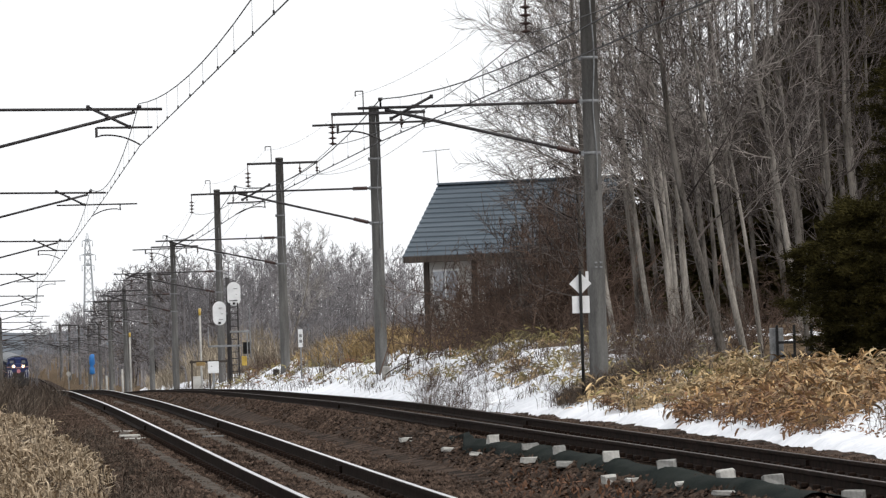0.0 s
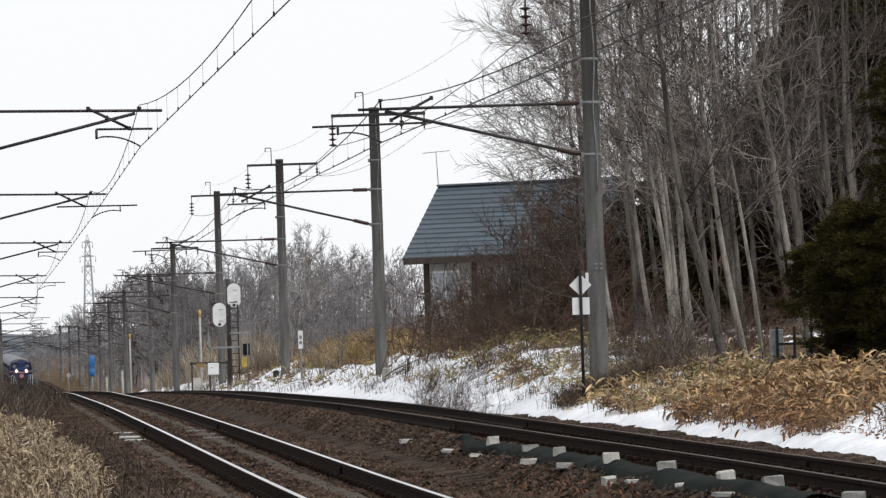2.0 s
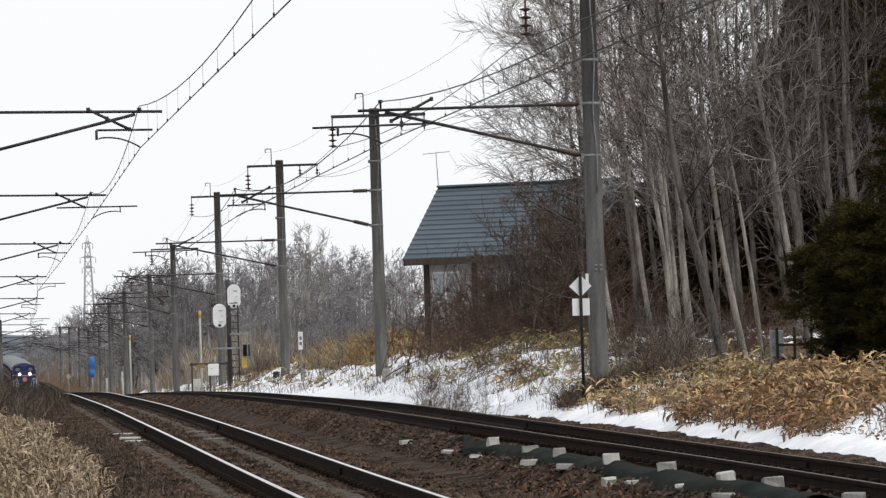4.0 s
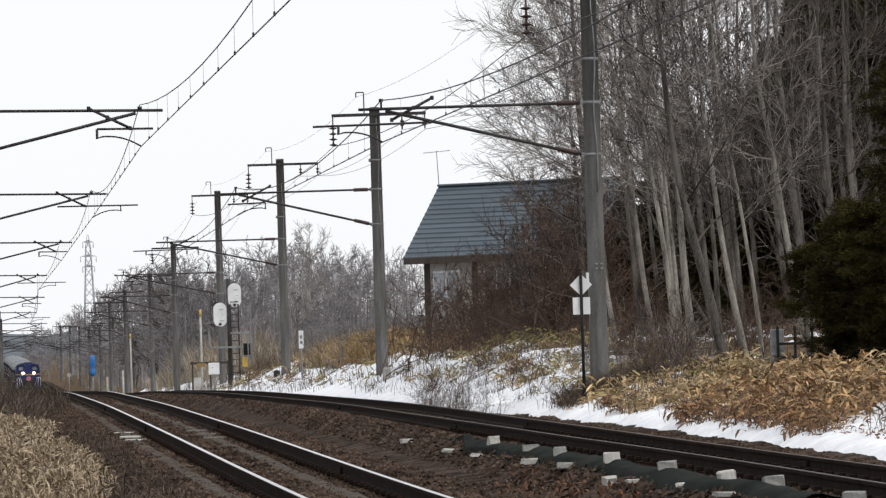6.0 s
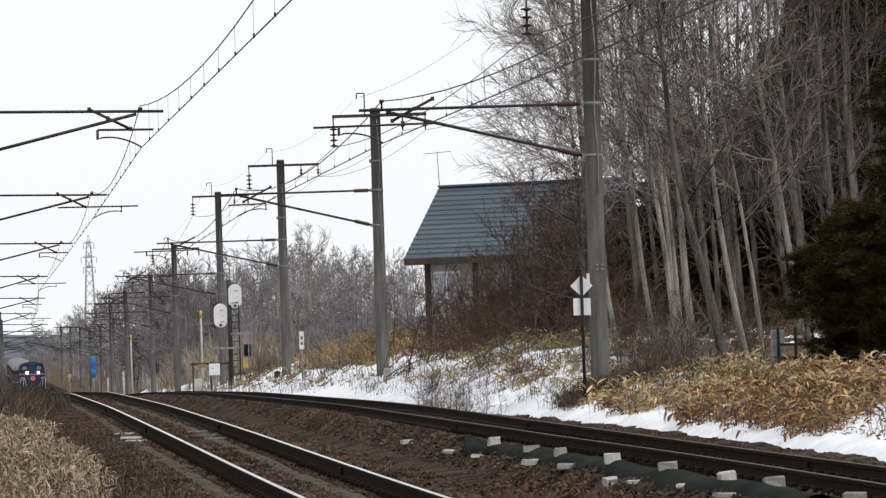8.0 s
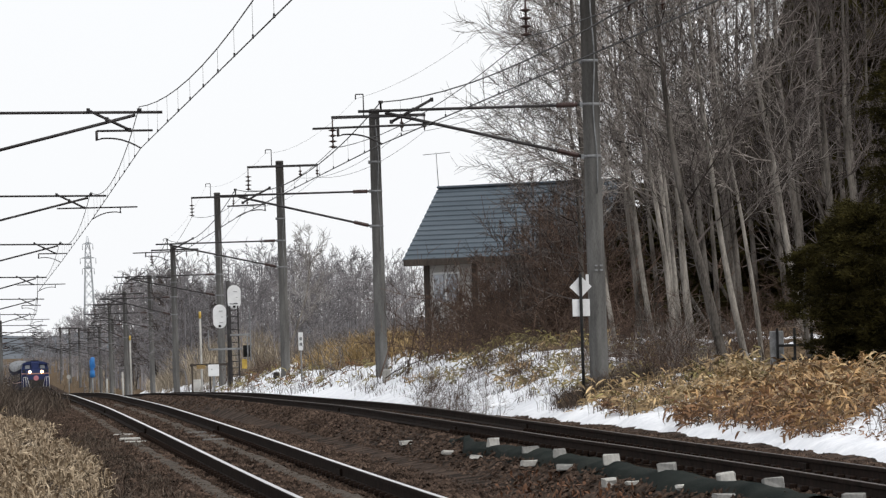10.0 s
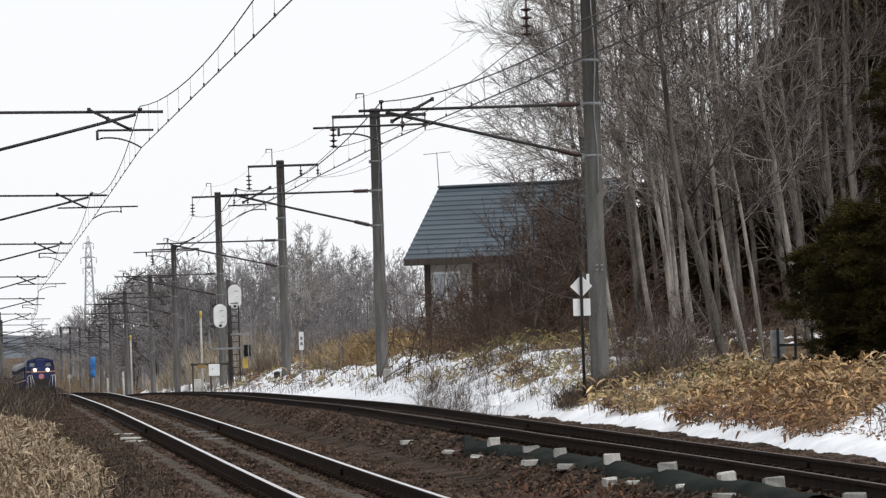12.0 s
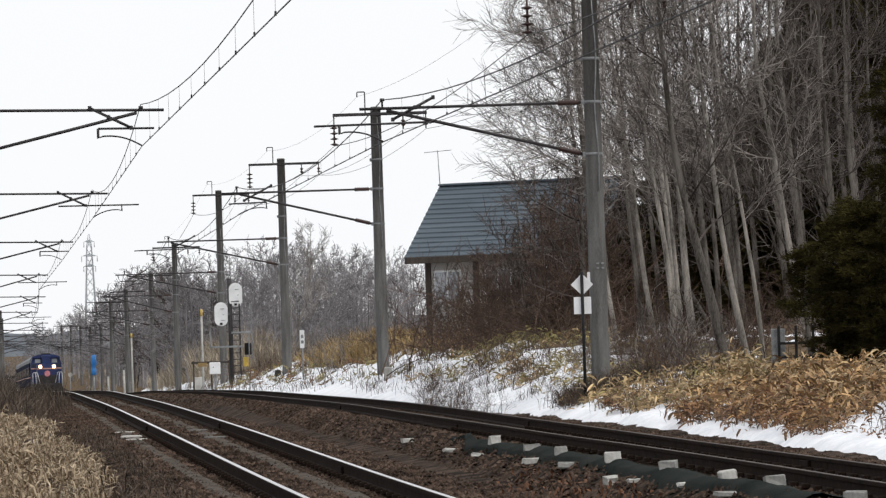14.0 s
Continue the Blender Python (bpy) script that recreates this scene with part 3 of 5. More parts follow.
def bare_tree(seed, height, girth, clear=0.35, limbs=20, twigs=(8, 6), leans=(0, 0, 0), sides=(8, 4, 3, 3), thick=0.007, forks=1, reach=1.0, ends=2, flare=52, mids=4, bias=(0, 0, 0), lift=0.07, bend=0.12, even=0.0, stout=0.034, dome=False, short=0.42):
    """Trunk and crown geometry of a leafless tree; leans: sideways slope of the trunk low, half-way and high; bias:
    sideways pull on the limbs, set to fit the camera's view.
    """
    trunk, crown = Growth(seed), Growth(seed + 1000)
    r = trunk.r
    stems, pull = [], Vector(bias)
    for k in range(forks):
        lean = r.gauss(0, 0.2) if k else 0.0
        tall = height * (1 if k == 0 else 0.65 + 0.3 * r.random())
        p, pts, dirs, radii = Vector((0.1 * k, 0.08 * (k % 2), -0.3)), [], [], []
        sway, swing = r.uniform(0, 6), r.uniform(0.02, 0.05)
        for i in range(17):
            f = i / 16
            side = float(np.interp(f, (0, 0.33, 0.5, 0.75, 1), (leans[0], leans[0], leans[1], leans[2], leans[2])))
            d = Vector((side + lean * (1 - 0.5 * f) + swing * math.sin(sway + 9 * f), 0.4 * lean + swing * math.cos(sway + 7 * f), 1)).normalized()
            pts.append(p.copy()), dirs.append(d)
            radii.append(girth * (1 if k == 0 else 0.7) * (1 - 0.86 * f) * (1.25 if i == 0 else 1))
            p = p + d * (tall / 16)
        stems.append((pts, dirs, radii))
    for pts, dirs, radii in stems:
        trunk.tube(pts, radii, sides[0])
        for i in range(limbs):
            s = clear + (0.98 - clear) * (i + r.random()) / limbs
            k = min(int(s * 16), 15)
            p = pts[k].lerp(pts[k + 1], s * 16 - k)
            spread = 0.22 * math.sin(math.pi * (0.12 + 0.76 * s)) if dome else 0.27 - 0.16 * s
            L = reach * height * spread * (0.6 + 0.35 * even + 0.7 * (1 - even) * r.random())
            d = (aside(r, dirs[k], flare - 16 * s) + pull).normalized()
            a = crown.limb(p, d, L, min(max(radii[k] * 0.36, 0.014), stout), 8, bend, lift, 0.2)
            crown.tube(a[0], a[2], sides[1])
            for j in range(twigs[0]):
                s2 = 0.15 + 0.85 * (j + r.random()) / twigs[0]
                k2 = min(int(s2 * 8), 7)
                p2 = a[0][k2].lerp(a[0][k2 + 1], s2 * 8 - k2)
                b = crown.limb(p2, aside(r, a[1][k2], 40), min(L * 0.44, 2.4 * short) * (1.25 - 0.6 * s2) * (0.6 + 0.7 * r.random()), max(a[2][k2] * 0.5, thick * 1.3), mids, bend, lift * 1.2, 0.45)
                crown.tube(b[0], b[2], sides[2])
                for m in range(twigs[1]):
                    s3 = 0.15 + 0.85 * (m + r.random()) / twigs[1]
                    k3 = min(int(s3 * mids), mids - 1)
                    p3 = b[0][k3].lerp(b[0][k3 + 1], s3 * mids - k3)
                    c = crown.limb(p3, aside(r, b[1][k3], 38), min(L * 0.24, short) * (0.5 + 0.9 * r.random()), thick, ends, bend, lift, 0.5)
                    crown.tube(c[0], c[2], sides[3])
    return trunk, crown


def plant(name, growths, materials, m, label, category, group=""):
    t = thing(name, m, label, category, group)
    for pn, g, mt in zip(("trunk", "crown"), growths, materials):
        put(pn, mesh_of(pn, g.v, g.f, mt, None, pn == "trunk"), t)
    return t


def stand(x, y):
    return pose(x, y, earth(x, y))


# trees at the edge of the wood, fitted to the camera's view: place, height, girth, slope of the trunk low, half-way and
# high
EDGE = "leaning leafless grey-barked tree"
for k, (x, y, h, g, a, b, c) in enumerate(((5.13, 127.0, 10.0, 0.085, -0.13, -0.13, -0.05), (5.3, 119.0, 10.5, 0.085, -0.12, -0.11, -0.04), (5.5, 119.5, 9.5, 0.075, -0.09, -0.1, 0.0), (5.76, 120.0, 11.0, 0.115, -0.09, -0.3, 0.02),
                                           (6.05, 104.0, 10.0, 0.085, -0.14, -0.14, -0.08), (6.4, 105.0, 9.0, 0.06, -0.09, -0.2, -0.1), (7.85, 112.0, 10.5, 0.1, -0.15, -0.2, 0.14), (4.15, 125.0, 9.5, 0.075, -0.1, -0.08, -0.04), (5.9, 132.0, 11.0, 0.09, -0.08, -0.1, -0.02))):
    plant("tree", bare_tree(20 + k, h, 0.87 * g, 0.34, 21, (9, 7), (a, b, c), bias=(-0.15, -0.15, 0.0), thick=0.0065, flare=58), (M_PALEBARK, M_TWIG), stand(x, y), EDGE, "tree", "bare trees on the bank")
for k, (x, y, h, g, a, b, c) in enumerate(((5.57, 103.5, 9.5, 0.125, -0.19, -0.15, -0.06), (8.5, 112.0, 11.0, 0.1, -0.03, -0.06, 0.04), (6.5, 126.0, 11.0, 0.11, -0.06, -0.12, 0.03), (7.4, 128.0, 10.5, 0.1, -0.1, 0.04, -0.1), (8.6, 124.0, 11.5, 0.12, -0.05, -0.12, 0.05), (9.6, 118.0, 11.0, 0.1, -0.08, 0.03, -0.06), (8.0, 140.0, 12.0, 0.12, -0.1, -0.04, 0.0), (5.0, 133.0, 10.5, 0.075, -0.06, -0.04, -0.08))):
    plant("tree", bare_tree(40 + k, h, 0.87 * g, 0.28, 20, (8, 6), (a, b, c), bias=(-0.1, -0.1, 0.0), thick=0.0065, flare=60), (M_BARK, M_DARKTWIG), stand(x, y), "dark-barked leafless tree among paler stems", "tree", "bare trees on the bank")
# broad trees whose limbs reach out over the line
for k, (u, y, h, n, g, reach) in enumerate(((266, 128.0, 12.0, 22, 0.11, 1.35), (292, 136.0, 11.5, 13, 0.1, 1.2), (250, 142.0, 9.0, 26, 0.09, 1.6))):
    x = u * y / FOCAL
    plant("tree", bare_tree(60 + k, h, g, 0.14 if k == 2 else 0.36, n, (13, 8), (-0.03, -0.05, -0.06), stout=0.045, bias=(-1.0, -0.1, 0.2), reach=reach, flare=66, thick=0.006, lift=0.03, bend=0.09, even=0.75), (M_BARK, M_DARKTWIG if k == 2 else M_TWIG), stand(x, y), "broad leafless tree with limbs sweeping out over the bank", "tree", "bare trees on the bank")

# deeper rows behind them
tr = random.Random(11)
DEEP = [bare_tree(80 + k, h, g, 0.22, 16, (7, 5), (-0.06, -0.03, 0.0), forks=f, thick=0.009, ends=1) for k, (h, g, f) in enumerate(((12.0, 0.1, 1), (13.0, 0.09, 1), (11.0, 0.09, 2)))]
made = {}
for i in range(18):
    y = 134 + 48 * tr.random()
    u = 370 + 24 * i + tr.gauss(0, 10)
    m = stand(u * y / FOCAL, y) @ Matrix.Rotation(tr.uniform(-0.8, 0.8), 4, "Z") @ Matrix.Scale(0.85 + 0.3 * tr.random(), 4)
    k = i % 3
    if k not in made:
        made[k] = plant("tree", DEEP[k], (M_BARK, M_DARKTWIG), m, "slim leafless tree deep in the wood", "tree", "bare trees of the deep wood")
    else:
        copy_thing(made[k], m).scale = m.to_scale()

# red-brown small trees in front of the house
RED = [bare_tree(100 + k, 5.2, 0.05, 0.1, 12, (7, 5), (-0.08, -0.05, 0.0), forks=3, thick=0.0085, ends=1, reach=1.15, flare=60, bias=(-0.2, 0, 0)) for k in range(3)]
made = {}
for i, (u, y, size) in enumerate(((118, 158, 0.78), (146, 152, 1.0), (176, 160, 1.12), (200, 148, 0.9), (222, 156, 1.05), (240, 146, 1.0), (262, 152, 1.1), (232, 166, 1.1), (66, 152, 0.6), (30, 158, 0.5), (-12, 164, 0.5), (96, 160, 0.55))):
    m = stand(u * y / FOCAL, float(y)) @ Matrix.Rotation(tr.uniform(-0.8, 0.8), 4, "Z") @ Matrix.Scale(size, 4)
    k = i % 3
    if k not in made:
        made[k] = plant("tree", RED[k], (M_REDTWIG, M_REDTWIG) if k != 1 else (M_BARK, M_DARKTWIG), m, "small leafless tree with many " + ("red-brown" if k != 1 else "dark grey-brown") + " twigs", "tree", "red-brown trees by the house")
    else:
        copy_thing(made[k], m).scale = m.to_scale()

# a pale crooked tree in the clearing
plant("tree", bare_tree(120, 8.4, 0.09, 0.3, 22, (8, 6), (0.4, 0.28, 0.05), sides=(6, 4, 3, 3), thick=0.013, ends=1, reach=1.25, flare=60, short=0.7), (M_PALEBARK, M_PALETWIG), stand(-9.6, 300.0), "pale crooked leafless tree before grey woods", "tree")


# woods further off
def woods(name, spots, seeds, label, material, thick, limbs=16, twigs=(5, 4), reach=1.45, forks=1, flare=52):
    V, F, n = [], [], 0
    base = []
    for s in seeds:
        t, c = bare_tree(s, 9.0, 0.12, 0.14, limbs, twigs, sides=(4, 3, 3, 3), thick=thick, reach=reach, ends=1, mids=2, forks=forks, flare=flare, lift=0.05, bend=0.14, dome=forks == 1, even=0.4, short=3.0)
        v = np.array([tuple(p) for p in t.v + c.v])
        base.append((v, np.array(t.f + [tuple(i + len(t.v) for i in q) for q in c.f])))
    wr = random.Random(seeds[0])
    for x, y, sc in spots:
        v, q = wr.choice(base)
        a = wr.random() * math.tau
        R = np.array(((math.cos(a), -math.sin(a), 0), (math.sin(a), math.cos(a), 0), (0, 0, 1))) * sc
        V.append(v @ R.T + np.array((x, y, earth(x, y))))
        F.append(q + n)
        n += len(v)
    tagged(put(name, mesh_of(name, np.concatenate(V), np.concatenate(F), material)), label, "woods", kind="stuff")


def canopy(u):
    """Rise of the woods' top line along the view, as a slope."""
    return (205 + float(np.interp(u, (-760, -724, -684, -644, -604, -564, -524, -484, -424, -364, -304, -244, -184, -124, -60), (-128, -121, -106, -86, -58, -30, -14, -4, 0, 14, 22, 24, 10, 6, -6)))) / FOCAL


wr = random.Random(4)


def wood_spots(count, u0, u1, low):
    out = []
    for i in range(count):
        u = u0 + (u1 - u0) * (i + wr.random()) / count
        if u < -484:
            y = float(np.interp(u, (-765, -670, -636, -600, -560, -484), (1000, 800, 700, 600, 520, 390))) + 60 * wr.random()
        else:
            y = 300 + 110 * wr.random()
        x = u * y / FOCAL
        top = EYE.z + canopy(u) * y - earth(x, y)
        out.append((x, y, max(0.2, top / 9.0 * (low + (1 - low) * wr.random()))))
    return out


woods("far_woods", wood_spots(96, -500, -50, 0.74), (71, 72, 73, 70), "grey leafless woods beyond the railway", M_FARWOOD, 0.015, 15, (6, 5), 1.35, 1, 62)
woods("far_woods", wood_spots(62, -745, -484, 0.75), (74, 75), "bare woods beside the distant line, haze put into their colour", M_FARWOOD, 0.026, 12, (5, 4), 1.4, 1, 62)
woods("far_woods", wood_spots(9, -560, -395, 0.7), (78, 79), "dark crooked trees at the edge of the woods", M_DARKTWIG, 0.02, 14, (5, 4), 1.6, 2, 62)


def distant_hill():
    """A long wooded hill far behind the line's bend, with haze put into its colour."""
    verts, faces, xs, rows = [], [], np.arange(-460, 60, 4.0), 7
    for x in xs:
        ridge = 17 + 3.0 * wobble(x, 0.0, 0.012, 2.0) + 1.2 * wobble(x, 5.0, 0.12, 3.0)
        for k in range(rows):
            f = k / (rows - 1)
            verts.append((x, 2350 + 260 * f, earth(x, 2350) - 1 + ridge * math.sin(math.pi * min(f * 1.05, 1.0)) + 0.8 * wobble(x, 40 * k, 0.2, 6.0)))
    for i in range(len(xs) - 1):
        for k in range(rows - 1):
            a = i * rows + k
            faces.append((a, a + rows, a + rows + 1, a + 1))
    tagged(put("backdrop", mesh_of("backdrop", verts, faces, M_HILL, None, True)), "low wooded hill far behind the railway, blue-grey with painted haze", "hill", kind="structure")


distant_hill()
spots = []
for i in range(55):
    y = 262 + 400 * wr.random() ** 1.3
    spots.append((pole_x(y) + 0.5 + 7 * wr.random(), y, 0.16 + 0.22 * wr.random()))
for i in range(30):
    y = 640 + 160 * wr.random()
    spots.append((float(xl(y)) + 7.5 + 22 * wr.random(), y, 0.25 + 0.3 * wr.random()))
for i in range(110):
    y = 700 + 260 * wr.random()
    spots.append(((-880 + 180 * wr.random()) * y / FOCAL, y, 0.2 + 0.22 * wr.random()))
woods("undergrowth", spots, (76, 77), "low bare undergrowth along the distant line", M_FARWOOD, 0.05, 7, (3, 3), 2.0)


# ---- shrubs and grasses ----
def shrub(seed, size, stems=11, thick=0.006, twigs=(4, 3)):
    g = Growth(seed)
    r = g.r
    for i in range(stems):
        d = Vector((r.gauss(0, 0.45), r.gauss(0, 0.45), 1)).normalized()
        a = g.limb(Vector((r.gauss(0, 0.25 * size), r.gauss(0, 0.25 * size), -0.1)), d, size * (0.6 + 0.6 * r.random()), 0.012 + 0.01 * r.random(), 7, 0.2, 0.02, 0.3)
        g.tube(a[0], a[2], 4)
        for j in range(twigs[0] + 3):
            k = 1 + int(6 * (j + r.random()) / (twigs[0] + 3))
            b = g.limb(a[0][k], aside(r, a[1][k], 42), size * 0.34 * (0.5 + 0.8 * r.random()), thick * 1.2, 3, 0.14, 0.04, 0.5)
            g.tube(b[0], b[2], 3)
            for m in range(twigs[1]):
                k2 = 1 + int(2.99 * r.random())
                c = g.limb(b[0][k2], aside(r, b[1][k2], 40), size * 0.15 * (0.5 + 0.9 * r.random()), thick, 1, 0.12, 0.03, 0.6)
                g.tube(c[0], c[2], 3)
    return g


SHRUBS = [[], []]
for k in range(3):
    for q, mt in enumerate((M_REDTWIG, M_TWIG)):
        g = shrub(90 + k + 10 * q, 2.2)
        SHRUBS[q].append(mesh_of("shrub", g.v, g.f, mt))
sr = random.Random(8)


def bush(x, y, scale, red, label):
    m = pose(x, y, earth(x, y), 0, 0, sr.uniform(0, 360)) @ Matrix.Scale(scale, 4)
    tagged(put("shrub", sr.choice(SHRUBS[0 if red else 1]), None, m), label, "shrub", "bare shrubs on the bank")


for i in range(15):
    y = 138 + 30 * sr.random()
    bush((-62 + 317 * sr.random() ** 0.8) * y / FOCAL, y, 0.75 + 0.6 * sr.random(), sr.random() < 0.95, "leafless red-brown shrub with tangled stems")
for i in range(7):
    y = 138 + 22 * sr.random()
    bush((150 + 125 * sr.random()) * y / FOCAL, y, 1.4 + 0.5 * sr.random(), True, "tall leafless red-brown shrub in front of a house")
for i in range(26):
    y = 160 + 90 * sr.random()
    bush(pole_x(y) + 0.2 + 5 * sr.random(), y, 0.4 + 0.45 * sr.random(), sr.random() < 0.4, "leafless brown shrub above snow patches")
for i in range(22):
    y = 100 + 24 * sr.random()
    bush((260 + 480 * sr.random()) * y / FOCAL, y, 0.4 + 0.3 * sr.random(), sr.random() < 0.8, "low tangle of bare brown stems")
for i in range(22):
    y = 104 + 26 * sr.random()
    bush((-40 + 280 * sr.random()) * y / FOCAL, y, 0.2 + 0.2 * sr.random(), sr.random() < 0.9, "low bare stems sticking out of the snow")


for i in range(26):
    y = 101 + 16 * sr.random()
    bush((258 + 290 * sr.random() ** 1.2) * y / FOCAL, y, 0.28 + 0.22 * sr.random(), sr.random() < 0.8, "low brown thicket at the feet of bare trees")
for i in range(8):
    y = 112 + 26 * sr.random()
    bush((-20 + 260 * sr.random()) * y / FOCAL, y, 0.3 + 0.2 * sr.random(), sr.random() < 1.1, "brown tangle of stems over patchy snow")


def blades(name, spots, length, width, droop, material, label, category, seed, per=1, upright=0.6, loose=0.10):
    """Grass as single bent blades, too many to count."""
    g = np.random.default_rng(seed)
    P = np.repeat(np.array(spots), per, axis=0)
    n = len(P)
    a = g.random(n) * math.tau
    tilt = np.abs(g.normal(0, 1 - upright, n))
    L = length * (0.5 + 0.8 * g.random(n))
    base = P + np.stack([g.normal(0, loose, n), g.normal(0, loose, n), np.zeros(n)], 1)
    out = np.stack([np.cos(a), np.sin(a), np.zeros(n)], 1)
    d1 = out * np.sin(tilt)[:, None] + np.array((0, 0, 1.0)) * np.cos(tilt)[:, None]
    mid = base + d1 * (L * 0.55)[:, None]
    d2 = d1 + out * droop * (0.4 + g.random((n, 1))) - np.array((0, 0, 1.0)) * droop * (0.2 + 0.8 * g.random((n, 1)))
    d2 /= np.linalg.norm(d2, axis=1)[:, None]
    tip = mid + d2 * (L * 0.45)[:, None]
    s = a + 1.57 + g.normal(0, 0.5, n)
    side = np.stack([np.cos(s), np.sin(s), 0.3 * g.normal(0, 1, n)], 1) * (width * (0.6 + 0.8 * g.random((n, 1))))
    V = np.stack([base - side * 0.35, base + side * 0.35, mid - side, mid + side, tip], 1).reshape(-1, 3)
    o = 5 * np.arange(n)[:, None]
    quads = (o + np.array([[0, 1, 3, 2]])).tolist()
    tris = (o + np.array([[2, 3, 4]])).tolist()
    tagged(put(name, mesh_of(name, V, quads + tris, material)), label, category, kind="stuff")


def scatter(count, y0, y1, x_of, spread, seed, keep=0.0, lift=0.0, sc=0.5):
    """Rooting points of clumps where a slow noise passes keep."""
    g = random.Random(seed)
    out = []
    while len(out) < count:
        y = y0 + (y1 - y0) * g.random()
        x = x_of(y) + spread[0] + (spread[1] - spread[0]) * g.random()
        if wobble(x, y, sc, seed) > keep:
            out.append((x, y, earth(x, y) + lift * g.random() * min(1.0, 0.4 + 1.5 * (wobble(x, y, sc, seed) - keep))))
    return out



def bamboo_grass(spots, height, leaf, material, label, seed, per=9):
    """Culms with long arching leaves at their heads, too many to count."""
    g = np.random.default_rng(seed)
    P = np.repeat(np.array(spots), per, axis=0)
    n = len(P)
    tall = np.repeat(height * (0.35 + 0.9 * g.random(len(spots))), per)
    a, e = g.random(n) * math.tau, g.normal(0.2, 0.55, n)
    L = leaf * (0.55 + 0.75 * g.random(n))
    p = P + np.stack([g.normal(0, 0.05, n), g.normal(0, 0.05, n), tall * (0.3 + 0.7 * g.random(n))], 1)
    droop, roll = g.uniform(0.2, 0.7, n), g.normal(0, 0.7, n)
    rings = [p]
    for step in (0.3, 0.4, 0.3):
        d = np.stack([np.cos(a) * np.cos(e), np.sin(a) * np.cos(e), np.sin(e)], 1)
        p = p + d * (L * step)[:, None]
        rings.append(p)
        e = e - droop
    side = np.stack([-np.sin(a) * np.cos(roll), np.cos(a) * np.cos(roll), np.sin(roll)], 1)
    w1, w2 = side * (L * 0.085)[:, None], side * (L * 0.075)[:, None]
    V = np.stack([rings[0], rings[1] - w1, rings[1] + w1, rings[2] - w2, rings[2] + w2, rings[3]], 1).reshape(-1, 3)
    o = 6 * np.arange(n)[:, None]
    F = (o + np.array([[0, 1, 2]])).tolist() + (o + np.array([[1, 3, 4, 2]])).tolist() + (o + np.array([[3, 5, 4]])).tolist()
    tagged(put("bamboo_grass", mesh_of("bamboo_grass", V, F, material)), label, "grass", kind="stuff")


bamboo_grass(scatter(150, 88, 102, xr, (3.35, 4.9), 181, 0.0, 0.1, 0.6), 0.24, 0.2, M_SASATAN, "pale bamboo grass at the snow's edge below a pole", 182, 8)
bamboo_grass(scatter(110, 90, 104, xr, (3.4, 5.2), 183, 0.0, 0.1, 0.6), 0.22, 0.18, M_SASABROWN, "brown bamboo grass at the snow's edge below a pole", 184, 8)
blades("dead_weeds", scatter(170, 92, 104, xr, (3.6, 5.6), 185, -0.3, 0.05), 0.4, 0.005, 0.6, M_WEED, "brown dead weeds between a pole and the snow", "grass", 186, 12, 0.55)
SASA = "withered yellow-brown bamboo grass heaped over the snowy bank"
bamboo_grass(scatter(560, 70, 86, xr, (3.45, 5.9), 31, -0.35, 0.16, 0.5), 0.36, 0.23, M_SASA, SASA, 41)
bamboo_grass(scatter(200, 73, 90, xr, (4.0, 6.2), 131, -0.2, 0.16, 0.5), 0.38, 0.23, M_SASATAN, "pale tan bamboo grass leaves on the bank", 141)
bamboo_grass(scatter(280, 70, 85, xr, (3.2, 5.2), 132, -0.1, 0.16, 0.5), 0.34, 0.2, M_SASABROWN, "rust-brown withered bamboo grass at the foot of the bank", 142)
bamboo_grass(scatter(430, 85, 101, xr, (3.6, 6.4), 32, -0.1, 0.15, 0.6), 0.28, 0.22, M_SASATAN, "yellowed bamboo grass among snow patches", 47, 8)
bamboo_grass(scatter(190, 85, 101, xr, (3.7, 6.6), 133, 0.0, 0.12, 0.6), 0.25, 0.2, M_SASAGREEN, "yellow-green bamboo grass among snow patches", 147, 8)
bamboo_grass(scatter(340, 104, 140, xr, (3.9, 8.0), 33, 0.1, 0.15, 0.45), 0.3, 0.24, M_SASAGREEN, "half-green bamboo grass showing through the snow", 42, 8)
bamboo_grass(scatter(150, 104, 140, xr, (4.0, 8.0), 34, 0.12, 0.15, 0.45), 0.28, 0.24, M_SASATAN, "withered bamboo grass showing through the snow", 49, 8)
bamboo_grass(scatter(90, 66, 74, xr, (3.3, 4.6), 134, -0.1, 0.05, 0.5), 0.24, 0.15, M_SASABROWN, "sparse brown leaves in the snow", 143, 6)
bamboo_grass(scatter(230, 142, 240, xr, (3.7, 6.5), 165, 0.0, 0.1, 0.3), 0.32, 0.26, M_SASAGREEN, "dull green bamboo grass in old snow by the poles", 166, 8)
bamboo_grass(scatter(150, 142, 240, xr, (3.7, 6.5), 167, 0.0, 0.1, 0.3), 0.3, 0.26, M_SASABROWN, "brown withered leaves in old snow by the poles", 168, 8)
blades("tall_dry_grass", scatter(520, 176, 197, xr, (5.3, 7.8), 135, -0.6, 0.4), 0.75, 0.016, 0.6, M_TAN, "tall dry yellow grass heaped on a knoll", "grass", 144, 14, 0.5)
blades("tall_dry_grass", scatter(200, 152, 215, xr, (5.2, 10.0), 35, 0.0, 0.4), 0.75, 0.016, 0.6, M_TAN, "tall dry yellow grass beside the catenary poles", "grass", 43, 12, 0.5)
